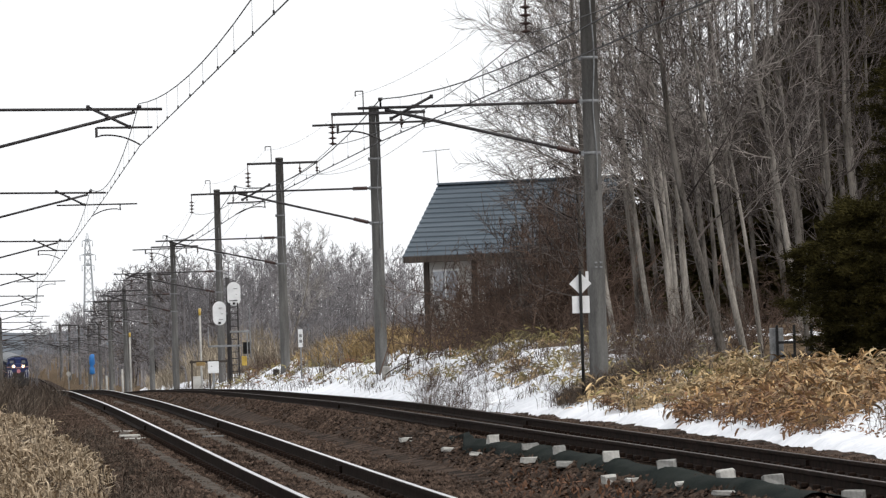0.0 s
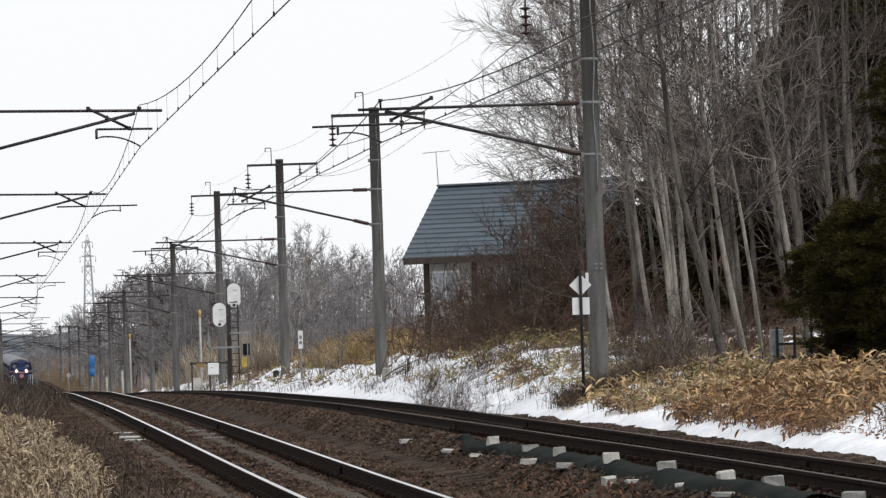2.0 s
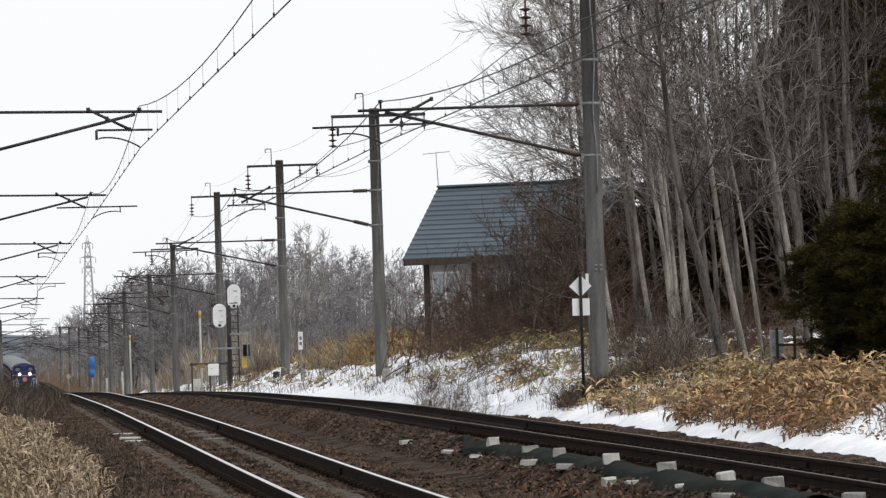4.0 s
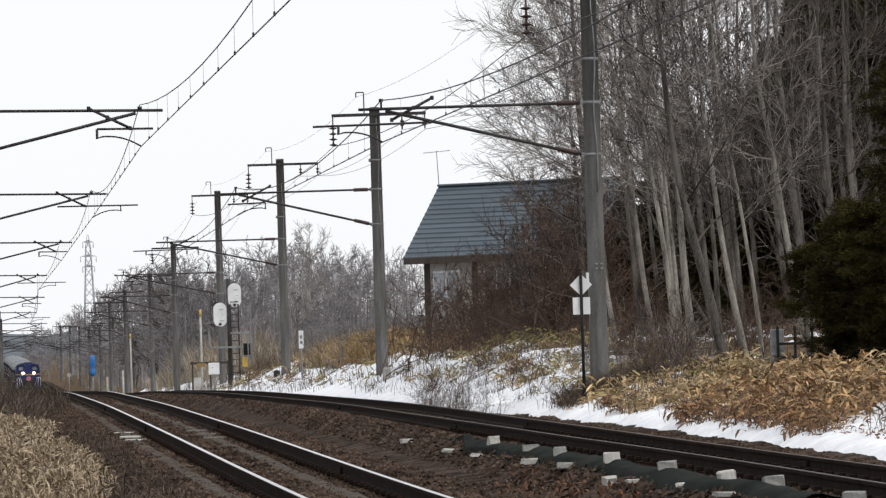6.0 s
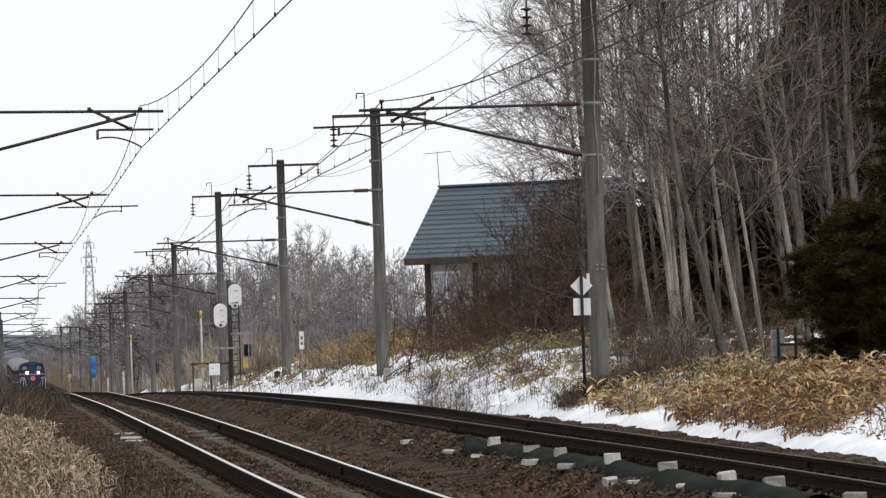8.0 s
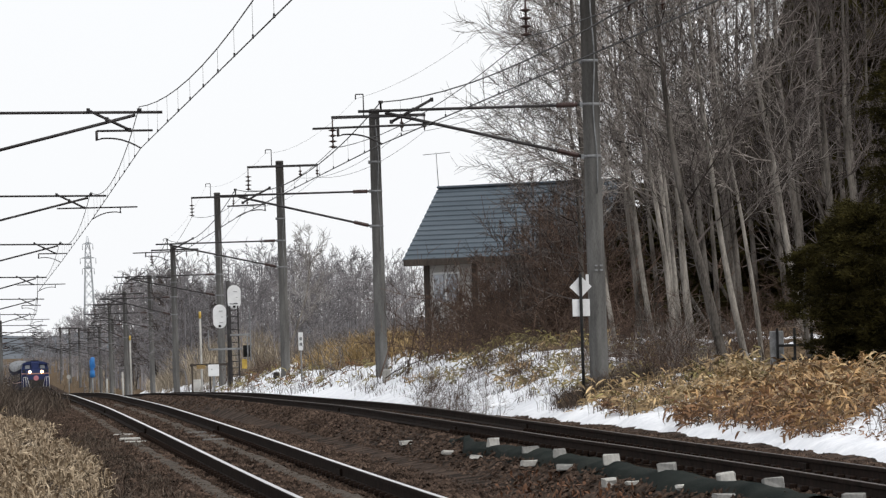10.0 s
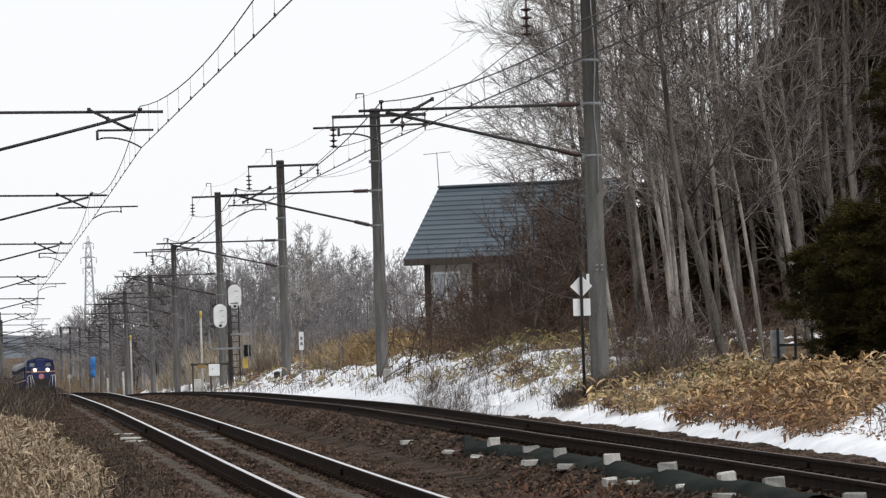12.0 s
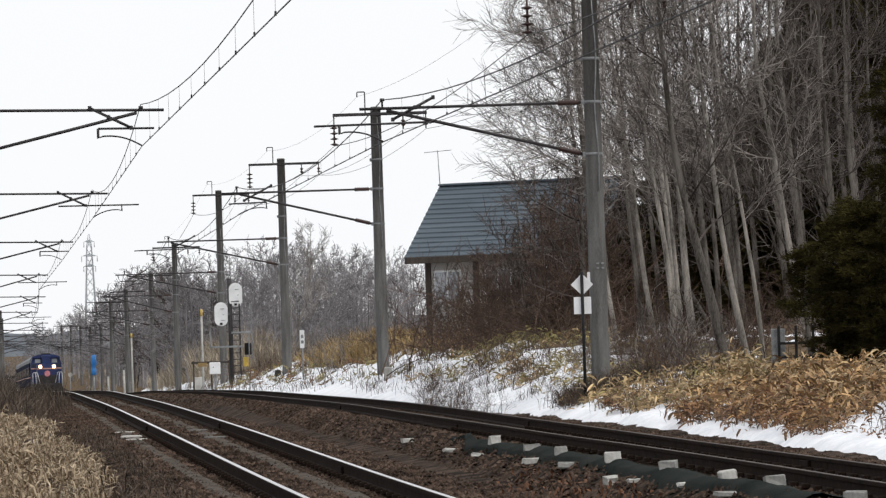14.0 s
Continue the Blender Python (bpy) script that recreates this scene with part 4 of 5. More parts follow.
blades("tall_dry_grass", scatter(500, 255, 420, xr, (4.2, 12.0), 36, -0.3), 1.5, 0.02, 0.4, M_REED, "pale reeds beside the distant line", "grass", 48, 10, 0.75)
blades("tall_dry_grass", scatter(320, 285, 350, xr, (4.8, 9.0), 155, -0.3, 0.5), 2.1, 0.022, 0.4, M_REED, "tall pale reeds in front of the woods", "grass", 156, 12, 0.72)
blades("tall_dry_grass", scatter(150, 420, 780, xr, (3.2, 14.0), 53, -0.5), 1.3, 0.03, 0.4, M_REED, "pale dead reeds far along the line", "grass", 54, 8, 0.75)
blades("dry_grass", scatter(1800, 31, 54, lambda y: float(xl(y)) - 0.035 * max(0.0, 48 - y), (-5.4, -2.12), 37, -0.75, 0.34), 0.1, 0.0062, 1.0, M_STRAW, "pale straw-coloured dry grass on the embankment", "grass", 44, 26, 0.15, 0.04)
blades("dry_grass", scatter(340, 32, 54, lambda y: float(xl(y)) - 0.035 * max(0.0, 48 - y), (-5.2, -2.2), 157, -0.2, 0.26), 0.09, 0.009, 0.9, M_REED, "paler curled tufts among straw-coloured grass", "grass", 158, 16, 0.0, 0.03)
blades("dead_weeds", scatter(520, 44, 84, xl, (-2.6, -1.25), 171, -0.3, 0.03), 0.15, 0.004, 0.8, M_WEED, "low dead weeds creeping over the ballast edge", "grass", 172, 12, 0.3)
blades("dead_weeds", scatter(260, 34, 56, xl, (-4.6, -2.2), 55, -0.2, 0.1), 0.32, 0.005, 0.7, M_WEED, "brown dead weeds among straw-coloured grass", "grass", 56, 10, 0.5)
blades("dead_weeds", scatter(240, 98.6, 102.4, lambda y: 3.0, (-0.8, 1.1), 57, -1.0, 0.1), 0.5, 0.006, 0.7, M_WEED, "brown dead weeds at the foot of a pole", "grass", 58, 12, 0.5)
blades("dead_weeds", scatter(1200, 58, 116, xl, (-6.8, -2.5), 39, -0.5, 0.25), 0.95, 0.0042, 0.5, M_WEED, "dead brown weeds beside the track", "grass", 45, 14, 0.72)
blades("dead_weeds", scatter(90, 60, 100, xl, (-5.5, -2.2), 139, -0.4, 0.15), 0.8, 0.0032, 0.7, M_REED, "pale dry stalks among brown weeds", "grass", 145, 5, 0.8)
blades("dead_weeds", scatter(120, 108, 150, xl, (-2.7, -1.3), 61, -0.2, 0.1), 0.5, 0.006, 0.5, M_WEED, "dead brown weeds on the shoulder of the ballast", "grass", 62, 14, 0.7)
blades("dead_weeds", scatter(900, 140, 300, xr, (3.2, 9), 51, -0.3), 0.5, 0.006, 0.5, M_WEED, "thin dead weeds standing in the snow", "grass", 52, 9, 0.7)
blades("dead_weeds", scatter(620, 66, 150, xr, (3.3, 8), 40, -0.1), 0.42, 0.005, 0.5, M_WEED, "thin dead weeds standing in the snow", "grass", 46, 9, 0.7)


# ---- evergreens ----
def evergreen_meshes(seed, rx, h, count, leaf):
    g = np.random.default_rng(seed)
    n = count
    z = h * (0.06 + 0.94 * g.random(n) ** 0.8)
    prof = np.interp(z / h, (0, 0.12, 0.35, 0.7, 1.0), (0.55, 0.9, 1.0, 0.72, 0.08))
    a = g.random(n) * math.tau
    lump = 0.78 + 0.3 * np.sin(a * 3 + z * 2.1 + seed) * np.sin(z * 3.3 + a * 2) + 0.12 * g.standard_normal(n)
    r = rx * prof * lump * np.sqrt(0.35 + 0.65 * g.random(n))
    P = np.stack([r * np.cos(a), r * np.sin(a), z], 1)
    d = np.stack([np.cos(a), np.sin(a), 0.2 + 0.5 * g.standard_normal(n)], 1) + 0.7 * g.standard_normal((n, 3))
    d /= np.linalg.norm(d, axis=1)[:, None]
    s = np.cross(d, g.standard_normal((n, 3)))
    s /= np.linalg.norm(s, axis=1)[:, None]
    L = leaf * (0.6 + 0.8 * g.random((n, 1)))
    V = np.stack([P - s * L * 0.12, P + s * L * 0.12, P + d * L * 0.6 + s * L * 0.22, P + d * L, P + d * L * 0.6 - s * L * 0.22], 1).reshape(-1, 3)
    F = (5 * np.arange(n)[:, None] + np.arange(5)[None]).tolist()
    t = Growth(seed)
    for k in range(3):
        pts, dirs, radii = t.limb(Vector((0.1 * k, 0, -0.2)), Vector((0.12 * (k - 1), 0.05, 1)).normalized(), h * 0.9, 0.09 * h / 4, 8, 0.04, 0.03, 0.15)
        t.tube(pts, radii, 7)
    return mesh_of("trunk", t.v, t.f, M_BARK, None, True), mesh_of("foliage", V, F, M_NEEDLE)


def evergreen(x, y, meshes, scale, turn, label):
    e = thing("evergreen_tree", pose(x, y, earth(x, y), 0, 0, turn), label, "evergreen", "evergreens")
    e.scale = scale
    put("trunk", meshes[0], e), put("foliage", meshes[1], e)


def spray(g, centre, out, size, n, leaf):
    """A flat drooping spray of short leafy shoots round centre, growing along out."""
    along = np.array(out) / np.linalg.norm(out)
    across = np.cross(along, (0, 0, 1.0))
    across /= np.linalg.norm(across) + 1e-6
    f, k = g.uniform(-0.6, 1, n), g.normal(0, 0.42, n)
    P = np.array(centre) + (f * size)[:, None] * along + (k * size * (1.1 - 0.6 * f))[:, None] * across
    P[:, 2] += g.normal(0, 0.16 * size, n) - 0.25 * size * f * f
    w = along + 0.9 * np.sign(k)[:, None] * across + 0.6 * g.standard_normal((n, 3))
    w /= np.linalg.norm(w, axis=1)[:, None]
    s = np.cross(w, g.standard_normal((n, 3)))
    s /= np.linalg.norm(s, axis=1)[:, None]
    L = leaf * (0.6 + 0.8 * g.random((n, 1)))
    return np.stack([P - s * L * 0.13, P + s * L * 0.13, P + w * L], 1).reshape(-1, 3)


def layered_evergreen(x, y, height, radius, seed, bare, label, boughs=120):
    """An old evergreen: boughs from a bare-footed trunk, each with drooping sprays."""
    g = np.random.default_rng(seed)
    e = thing("evergreen_tree", pose(x, y, earth(x, y)), label, "evergreen", "evergreens")
    stem, limbs, leaves = Growth(seed), Growth(seed + 1), []
    pts, dirs, radii = stem.limb(Vector((0, 0, -0.3)), Vector((0.02, 0, 1)).normalized(), height * 0.97, 0.055 * radius + 0.05, 10, 0.04, 0.05, 0.15)
    stem.tube(pts, radii, 8)
    for i in range(boughs):
        s = bare + (1 - bare) * (i + g.random()) / boughs
        k = min(int(s * 10), 9)
        p = pts[k].lerp(pts[k + 1], s * 10 - k)
        a = g.random() * math.tau
        lobe = 0.72 + 0.3 * math.sin(3 * a + 4 * s + seed) + 0.2 * g.standard_normal()
        R = radius * float(np.interp(s, (0, 0.25, 0.55, 0.8, 0.93, 1), (0.8, 1.0, 1.0, 0.9, 0.7, 0.25))) * max(0.3, lobe)
        bough = limbs.limb(p, Vector((math.cos(a), math.sin(a), 0.35)).normalized(), R, 0.02, 5, 0.1, -0.07, 0.3)
        limbs.tube(bough[0], bough[2], 4)
        for t in (0.35, 0.6, 0.85, 1.0):
            q = bough[0][min(5, int(t * 5))]
            leaves.append(spray(g, q, bough[1][3], 0.24 * (0.7 + 0.5 * g.random()), 110, 0.075))
    V = np.concatenate(leaves)
    put("trunk", mesh_of("trunk", stem.v, stem.f, M_BARK, None, True), e)
    put("boughs", mesh_of("boughs", limbs.v, limbs.f, M_BARK), e)
    put("foliage", mesh_of("foliage", V, np.arange(len(V)).reshape(-1, 3).tolist(), M_NEEDLE), e)


OLIVE = "dense dark olive evergreen in drooping layers at the wood's edge"
layered_evergreen(6.6, 87.0, 3.55, 0.6, 3, 0.2, OLIVE, 130)
layered_evergreen(7.0, 88.0, 3.5, 0.6, 14, 0.2, OLIVE, 110)
layered_evergreen(7.5, 86.0, 3.3, 0.8, 5, 0.12, OLIVE, 140)
layered_evergreen(7.3, 90.0, 3.1, 0.8, 8, 0.15, OLIVE, 110)
layered_evergreen(8.4, 92.0, 6.0, 0.85, 9, 0.12, "tall dark evergreen at the wood's edge", 180)
layered_evergreen(6.95, 99.0, 2.9, 0.45, 12, 0.5, "thin straggling dark evergreen under bare trees", 26)
# conifers added behind the wood to block the sky and darken its gaps
FIR = evergreen_meshes(6, 2.0, 8.0, 4000, 0.5)
for u, y, tall in ((710, 160, 1.5), (800, 156, 1.6), (880, 165, 1.7), (540, 190, 1.0), (600, 182, 1.25), (655, 170, 1.35), (620, 176, 1.1), (430, 194, 1.0), (360, 172, 0.55), (450, 166, 0.6), (520, 163, 0.55), (590, 160, 0.6)):
    evergreen(u * y / FOCAL, y, FIR, (1, 1, tall), 61 * (u % 7), "tall dark conifer added to block sky behind the bare trees" if tall > 0.9 else "low dark conifer added to darken gaps behind the bare trees")


# ---- house behind the shrubs ----
for dx, dy, s in ((-0.45, -1.2, 0.3), (0.35, -1.0, 0.28), (0.0, -1.5, 0.25), (-0.8, -0.5, 0.3)):
    bush(3.0 + dx, 102 + dy, s, True, "low brown shrub at the foot of a pole")


def house():
    ridge, eave, run, length = 8.04, 3.6 + EYE.z, 2.6, 6.8
    base = earth(-0.2, 176.0)
    h = thing("house", pose(-0.2, 176.0, 0, 0, 0, -24), "low house with a blue-grey stepped metal roof behind shrubs", "house")
    b = bmesh.new()
    box(b, 0.5, length - 0.5, -run + 0.55, run - 0.55, base - 0.6, eave + 0.15)
    part("wall", b, M_WALL, h)
    courses = 15
    for sgn in (-1, 1):
        b = bmesh.new()
        q = [(0.22, sgn * 0.0, ridge - 0.05), (length, 0, ridge - 0.05), (length, sgn * run, eave - 0.05), (0, sgn * run, eave - 0.05)]
        top = [b.verts.new(p) for p in q]
        low = [b.verts.new((p[0], p[1], p[2] - 0.1)) for p in q]
        b.faces.new(top), b.faces.new(low[::-1])
        for i in range(4):
            b.faces.new((top[i], low[i], low[(i + 1) % 4], top[(i + 1) % 4]))
        bmesh.ops.recalc_face_normals(b, faces=b.faces)
        deck = part("roof_deck", b, M_TIMBER, h)
        for k in range(courses):
            s0, s1 = k / courses, (k + 1.1) / courses
            b = bmesh.new()
            y0, y1 = sgn * run * s0, sgn * run * s1
            z0, z1 = ridge + (eave - ridge) * s0, ridge + (eave - ridge) * s1 + 0.04
            e0, e1 = -0.06 + 0.22 * (1 - s0), -0.06 + 0.22 * (1 - min(s1, 1.0))
            v = [b.verts.new(p) for p in ((e0, y0, z0 - 0.01), (length + 0.06, y0, z0 - 0.01), (length + 0.06, y1, z1), (e1, y1, z1), (e1, y1, z1 - 0.085), (length + 0.06, y1, z1 - 0.085))]
            b.faces.new((v[0], v[1], v[2], v[3])), b.faces.new((v[3], v[2], v[5], v[4])), b.faces.new((v[0], v[3], v[4])), b.faces.new((v[1], v[5], v[2]))
            part("roof_sheet", b, M_ROOF, deck)
    b = bmesh.new()
    box(b, 0.14, length + 0.1, -0.12, 0.12, ridge - 0.02, ridge + 0.06, 0.02)
    part("ridge_cap", b, M_ROOF, h)
    b = bmesh.new()
    box(b, -0.04, length, -run - 0.03, -run + 0.02, eave - 0.22, eave + 0.0, 0.01)
    part("fascia", b, M_TIMBER, h, "dark timber eaves board")
    front = -run + 0.55
    for x in (0.55, 2.3, 3.9, 5.5):
        b = bmesh.new()
        box(b, x - 0.1, x + 0.1, front - 0.05, front + 0.03, base - 0.5, eave - 0.1, 0.01)
        part("post", b, M_TIMBER, h, "dark timber post")
    for x in (1.25, 3.1, 4.7):
        w = part("window", box(bmesh.new(), x - 0.5, x + 0.5, front - 0.04, front + 0.02, eave - 1.5, eave - 0.45, 0.015), M_WHITE, h, "white window frame")
        for k in (-1, 1):
            part("pane", box(bmesh.new(), x + k * 0.235 - 0.2, x + k * 0.235 + 0.2, front - 0.05, front - 0.044, eave - 1.43, eave - 0.52), M_PALEGLASS, w)
    a = thing("television_aerial", pose(-0.05, 175.95, ridge, 0, 0, 12), "thin metal television aerial on the roof ridge", "aerial")
    part("mast", rod(bmesh.new(), (0, 0, 0), (-0.05, 0, 1.2), 0.014, sides=6), M_GALV, a)
    part("boom", rod(bmesh.new(), (-0.5, 0, 1.13), (0.42, 0, 1.2), 0.012, sides=6), M_GALV, a)
    for i in range(7):
        part("element", rod(bmesh.new(), (-0.45 + i * 0.14, -0.3 + 0.02 * i, 1.135 + 0.01 * i), (-0.45 + i * 0.14, 0.3 - 0.02 * i, 1.135 + 0.01 * i), 0.006, sides=4), M_GALV, a)
    return h


house()


# ---- lineside things ----
def spot(u, v, y):
    """The place seen u to the right of and v above the middle of the view at distance y."""
    s = FOCAL / y
    return u / s, y, EYE.z + (v + 205) / s


def lineside_sign():
    x, y, z = spot(243, -71, 99.0)
    s = thing("lineside_sign", pose(x, y, z), "white diamond and square plates on a dark post", "railway sign")
    foot = earth(x, y) - z
    part("post", rod(bmesh.new(), (0, 0, foot - 0.3), (0, 0, 0.24), 0.03, sides=10), M_BLACK, s, "dark steel post")
    b = box(bmesh.new(), -0.15, 0.15, 0.035, 0.045, -0.15, 0.15, 0.003)
    for v in b.verts:
        v.co = Matrix.Rotation(radians(45), 3, "Y") @ v.co
    part("diamond_plate", b, M_WHITE, s)
    part("square_plate", box(bmesh.new(), -0.165, 0.165, 0.035, 0.045, -0.56, -0.235, 0.003), M_WHITE, s)


lineside_sign()


def pole_plates():
    """Small tags fixed to the nearest pole."""
    x, y, z = 3.0, 102.0, float(zr(102.0))
    t = thing("pole_tag", pose(x, y, z), "small white tag and grey marks on a concrete pole", "tag")
    part("tag", box(bmesh.new(), -0.21, -0.15, -0.1, -0.08, 2.12, 2.32, 0.004), M_WHITE, t)
    for dx in (0.0, 0.1):
        for dz in (2.38, 2.47):
            part("bar", box(bmesh.new(), dx - 0.025, dx + 0.025, -0.196, -0.178, dz, dz + 0.03, 0.002), M_GALV, t)


pole_plates()


def oval(bm, w, h, y0, y1, cx, cz, n=32):
    pts = []
    r = w / 2
    for i in range(n):
        a = i * math.tau / n
        pts.append((cx + r * math.cos(a), cz + (h / 2 - r) * (1 if math.sin(a) >= 0 else -1) + r * math.sin(a)))
    return prism(bm, pts, y0, y1)


def signal():
    y = 244.0
    x, _, _ = spot(-381, 0, y)
    g = earth(x, y)
    t = thing("railway_signal", pose(x, y, g), "grey signal mast with two white oval backboards and ladder", "signal")
    top = 5.0
    part("mast", rod(bmesh.new(), (0, 0, -0.4), (0, 0, top), 0.11, sides=12), M_ARM, t)
    for cx, cz in ((-0.42, 3.33), (0.28, 4.22)):
        o = part("backboard", oval(bmesh.new(), 0.62, 1.12, -0.16, -0.12, cx, cz), M_WHITE, t, "white oval signal backboard")
        for k in range(3):
            part("lamp_housing", box(bmesh.new(), cx - 0.02 + 0.1 * (k % 2), cx + 0.16, -0.19, -0.161, cz - 0.3 + 0.27 * k, cz - 0.275 + 0.27 * k, 0.006), M_GALV, o)
        part("latch", box(bmesh.new(), cx - 0.06, cx + 0.06, -0.24, -0.161, cz - 0.5, cz - 0.4, 0.01), M_BLACK, o)
        part("bracket", box(bmesh.new(), min(cx, 0) , max(cx, 0), -0.1, -0.02, cz - 0.05, cz + 0.03, 0.01), M_GALV, t)
    for dx in (0.05, 0.42):
        part("ladder_rail", box(bmesh.new(), dx - 0.01, dx + 0.06, -0.35, -0.3, -0.1, 3.8, 0.006), M_ARM, t)
    for i in range(13):
        part("rung", rod(bmesh.new(), (0.07, -0.325, 0.3 + i * 0.3), (0.45, -0.325, 0.3 + i * 0.3), 0.022, sides=6), M_ARM, t)
    for z, x0, x1 in ((1.75, -0.95, 0.6), (2.4, 0.05, 1.0)):
        part("platform_rail", box(bmesh.new(), x0, x1, -0.5, -0.44, z, z + 0.09, 0.008), M_GALV, t)
    for xx, z0, z1 in ((-0.95, 1.75, 2.7), (1.0, 1.2, 3.7), (0.86, 1.2, 2.4)):
        part("platform_post", box(bmesh.new(), xx - 0.03, xx + 0.03, -0.5, -0.44, z0, z1, 0.006), M_GALV, t)
    part("cabinet", box(bmesh.new(), 0.56, 0.8, -0.35, -0.05, 0.85, 1.3, 0.02), M_YELLOW, t, "small yellow and grey relay box")
    part("counterweight", rod(bmesh.new(), (0.8, -0.2, 1.4), (0.8, -0.2, 1.95), 0.17, sides=12), M_BLACK, t)
    c = thing("relay_cabinet", pose(x - 0.75, y - 0.6, earth(x - 0.75, y - 0.6)), "white equipment cabinet on a steel leg", "cabinet")
    part("body", box(bmesh.new(), -0.26, 0.24, -0.16, 0.16, 0.95, 1.5, 0.02), M_WHITE, c)
    part("leg", box(bmesh.new(), -0.06, 0.06, -0.06, 0.06, -0.3, 0.95, 0.01), M_GALV, c)
    part("lock", box(bmesh.new(), -0.1, -0.06, -0.18, -0.161, 1.25, 1.3, 0.004), M_BLACK, c)


signal()


def cable_rail():
    """A timber bar on two stakes with small tan plates, beside the signal."""
    y = 248.0
    x = -430 * y / FOCAL
    t = thing("cable_stand", pose(x, y, earth(x, y)), "timber bar on stakes with a tan plate beside the signal", "cable stand")
    for dx in (-0.5, 0.35, 1.2):
        part("stake", box(bmesh.new(), dx - 0.04, dx + 0.04, -0.04, 0.04, -0.3, 1.7, 0.008), M_TIMBER, t)
    part("bar", box(bmesh.new(), -0.6, 1.3, -0.08, -0.041, 1.55, 1.66, 0.008), M_TIMBER, t)
    part("plate", box(bmesh.new(), -0.28, 0.14, -0.12, -0.085, 1.42, 1.6, 0.006), M_TAN, t, "tan enamel plate")


cable_rail()


def marker_post(u, y, height, r, yellow, label):
    x = u * y / FOCAL
    t = thing("cable_post", pose(x, y, earth(x, y)), label, "post", "slim posts beside the line")
    part("shaft", rod(bmesh.new(), (0, 0, -0.3), (0, 0, height), r, r * 0.9, 10), M_BLOCK, t)
    if yellow:
        part("band", rod(bmesh.new(), (0, 0, height - 0.35), (0, 0, height - 0.02), r * 1.1, r * 1.1, 10), M_YELLOW, t, "yellow painted top")


marker_post(-432, 250.0, 4.2, 0.055, True, "slim pale concrete post with a yellow top")
marker_post(-557, 395.0, 5.2, 0.07, True, "slim pale concrete post with a yellow top")
marker_post(-572, 430.0, 2.6, 0.09, False, "short pale concrete post")
marker_post(-600, 470.0, 1.9, 0.10, False, "short pale concrete post")


def plate_post(u, y, height, width, plate, label):
    x = u * y / FOCAL
    t = thing("distance_post", pose(x, y, earth(x, y)), label, "marker post")
    part("post", rod(bmesh.new(), (0, 0.03, -0.3), (0, 0.03, height), 0.03, sides=8), M_GALV, t)
    p = part("plate", box(bmesh.new(), -width / 2, width / 2, -0.02, 0.0, height - plate, height, 0.004), M_WHITE, t)
    for k in range(2):
        z = height - plate * (0.36 + 0.3 * k)
        part("bar", box(bmesh.new(), -width * 0.28, width * 0.28, -0.027, -0.021, z - 0.055, z + 0.055, 0.002), M_GALV, p, "unreadable grey figure")


plate_post(-255, 186.0, 1.85, 0.17, 0.64, "white distance plate on a thin post in the snow")


def disc_post(u, y, height):
    x = u * y / FOCAL
    t = thing("marker_disc", pose(x, y, earth(x, y)), "small white disc on a thin post", "marker post")
    part("post", rod(bmesh.new(), (0, 0.03, -0.3), (0, 0.03, height), 0.035, sides=6), M_GALV, t)
    part("disc", rod(bmesh.new(), (0, -0.02, height), (0, 0.0, height), 0.2, sides=16), M_BLOCK, t)


disc_post(-667, 455.0, 2.4)

# low white marker by a pole, short stakes in the snow
for u, y, hh, label in ((-105, 148.0, 0.55, "low white marker stone by a pole"), (-300, 205.0, 0.35, "low dark stake in the snow"), (-441, 262.0, 0.95, "low pale box beside the line")):
    x = u * y / FOCAL
    t = thing("boundary_stone", pose(x, y, earth(x, y)), label, "marker stone")
    part("stone", box(bmesh.new(), *((-0.22, 0.22) if "box" in label else (-0.12, 0.12)), -0.1, 0.1, -0.3, hh, 0.03), M_BLOCK if "dark" not in label else M_UNDER, t)


def tarp_bundle():
    y = 440.0
    x = -625 * y / FOCAL
    t = thing("wrapped_bundle", pose(x, y, earth(x, y)), "blue tarpaulin wrapped round a post-mounted box", "tarpaulin")
    b = bmesh.new()
    prof = [(r * 0.76, z + 1.3) for r, z in ((0.18, 0.7), (0.3, 0.8), (0.27, 1.2), (0.17, 1.42), (0.30, 1.6), (0.27, 2.1), (0.24, 2.35), (0.1, 2.42))]
    lathe(b, prof, 14)
    for v in b.verts:
        v.co.x = 0.25 * v.co.x + 0.75 * max(-0.22, min(0.22, v.co.x)) + 0.05 * math.sin(v.co.z * 9 + v.co.y * 14)
        v.co.y += 0.04 * math.cos(v.co.z * 7 + v.co.x * 12)
    part("tarpaulin", b, M_TARP, t)
    part("post", rod(bmesh.new(), (0, 0, -0.3), (0, 0, 2.2), 0.06, sides=8), M_GALV, t)


tarp_bundle()


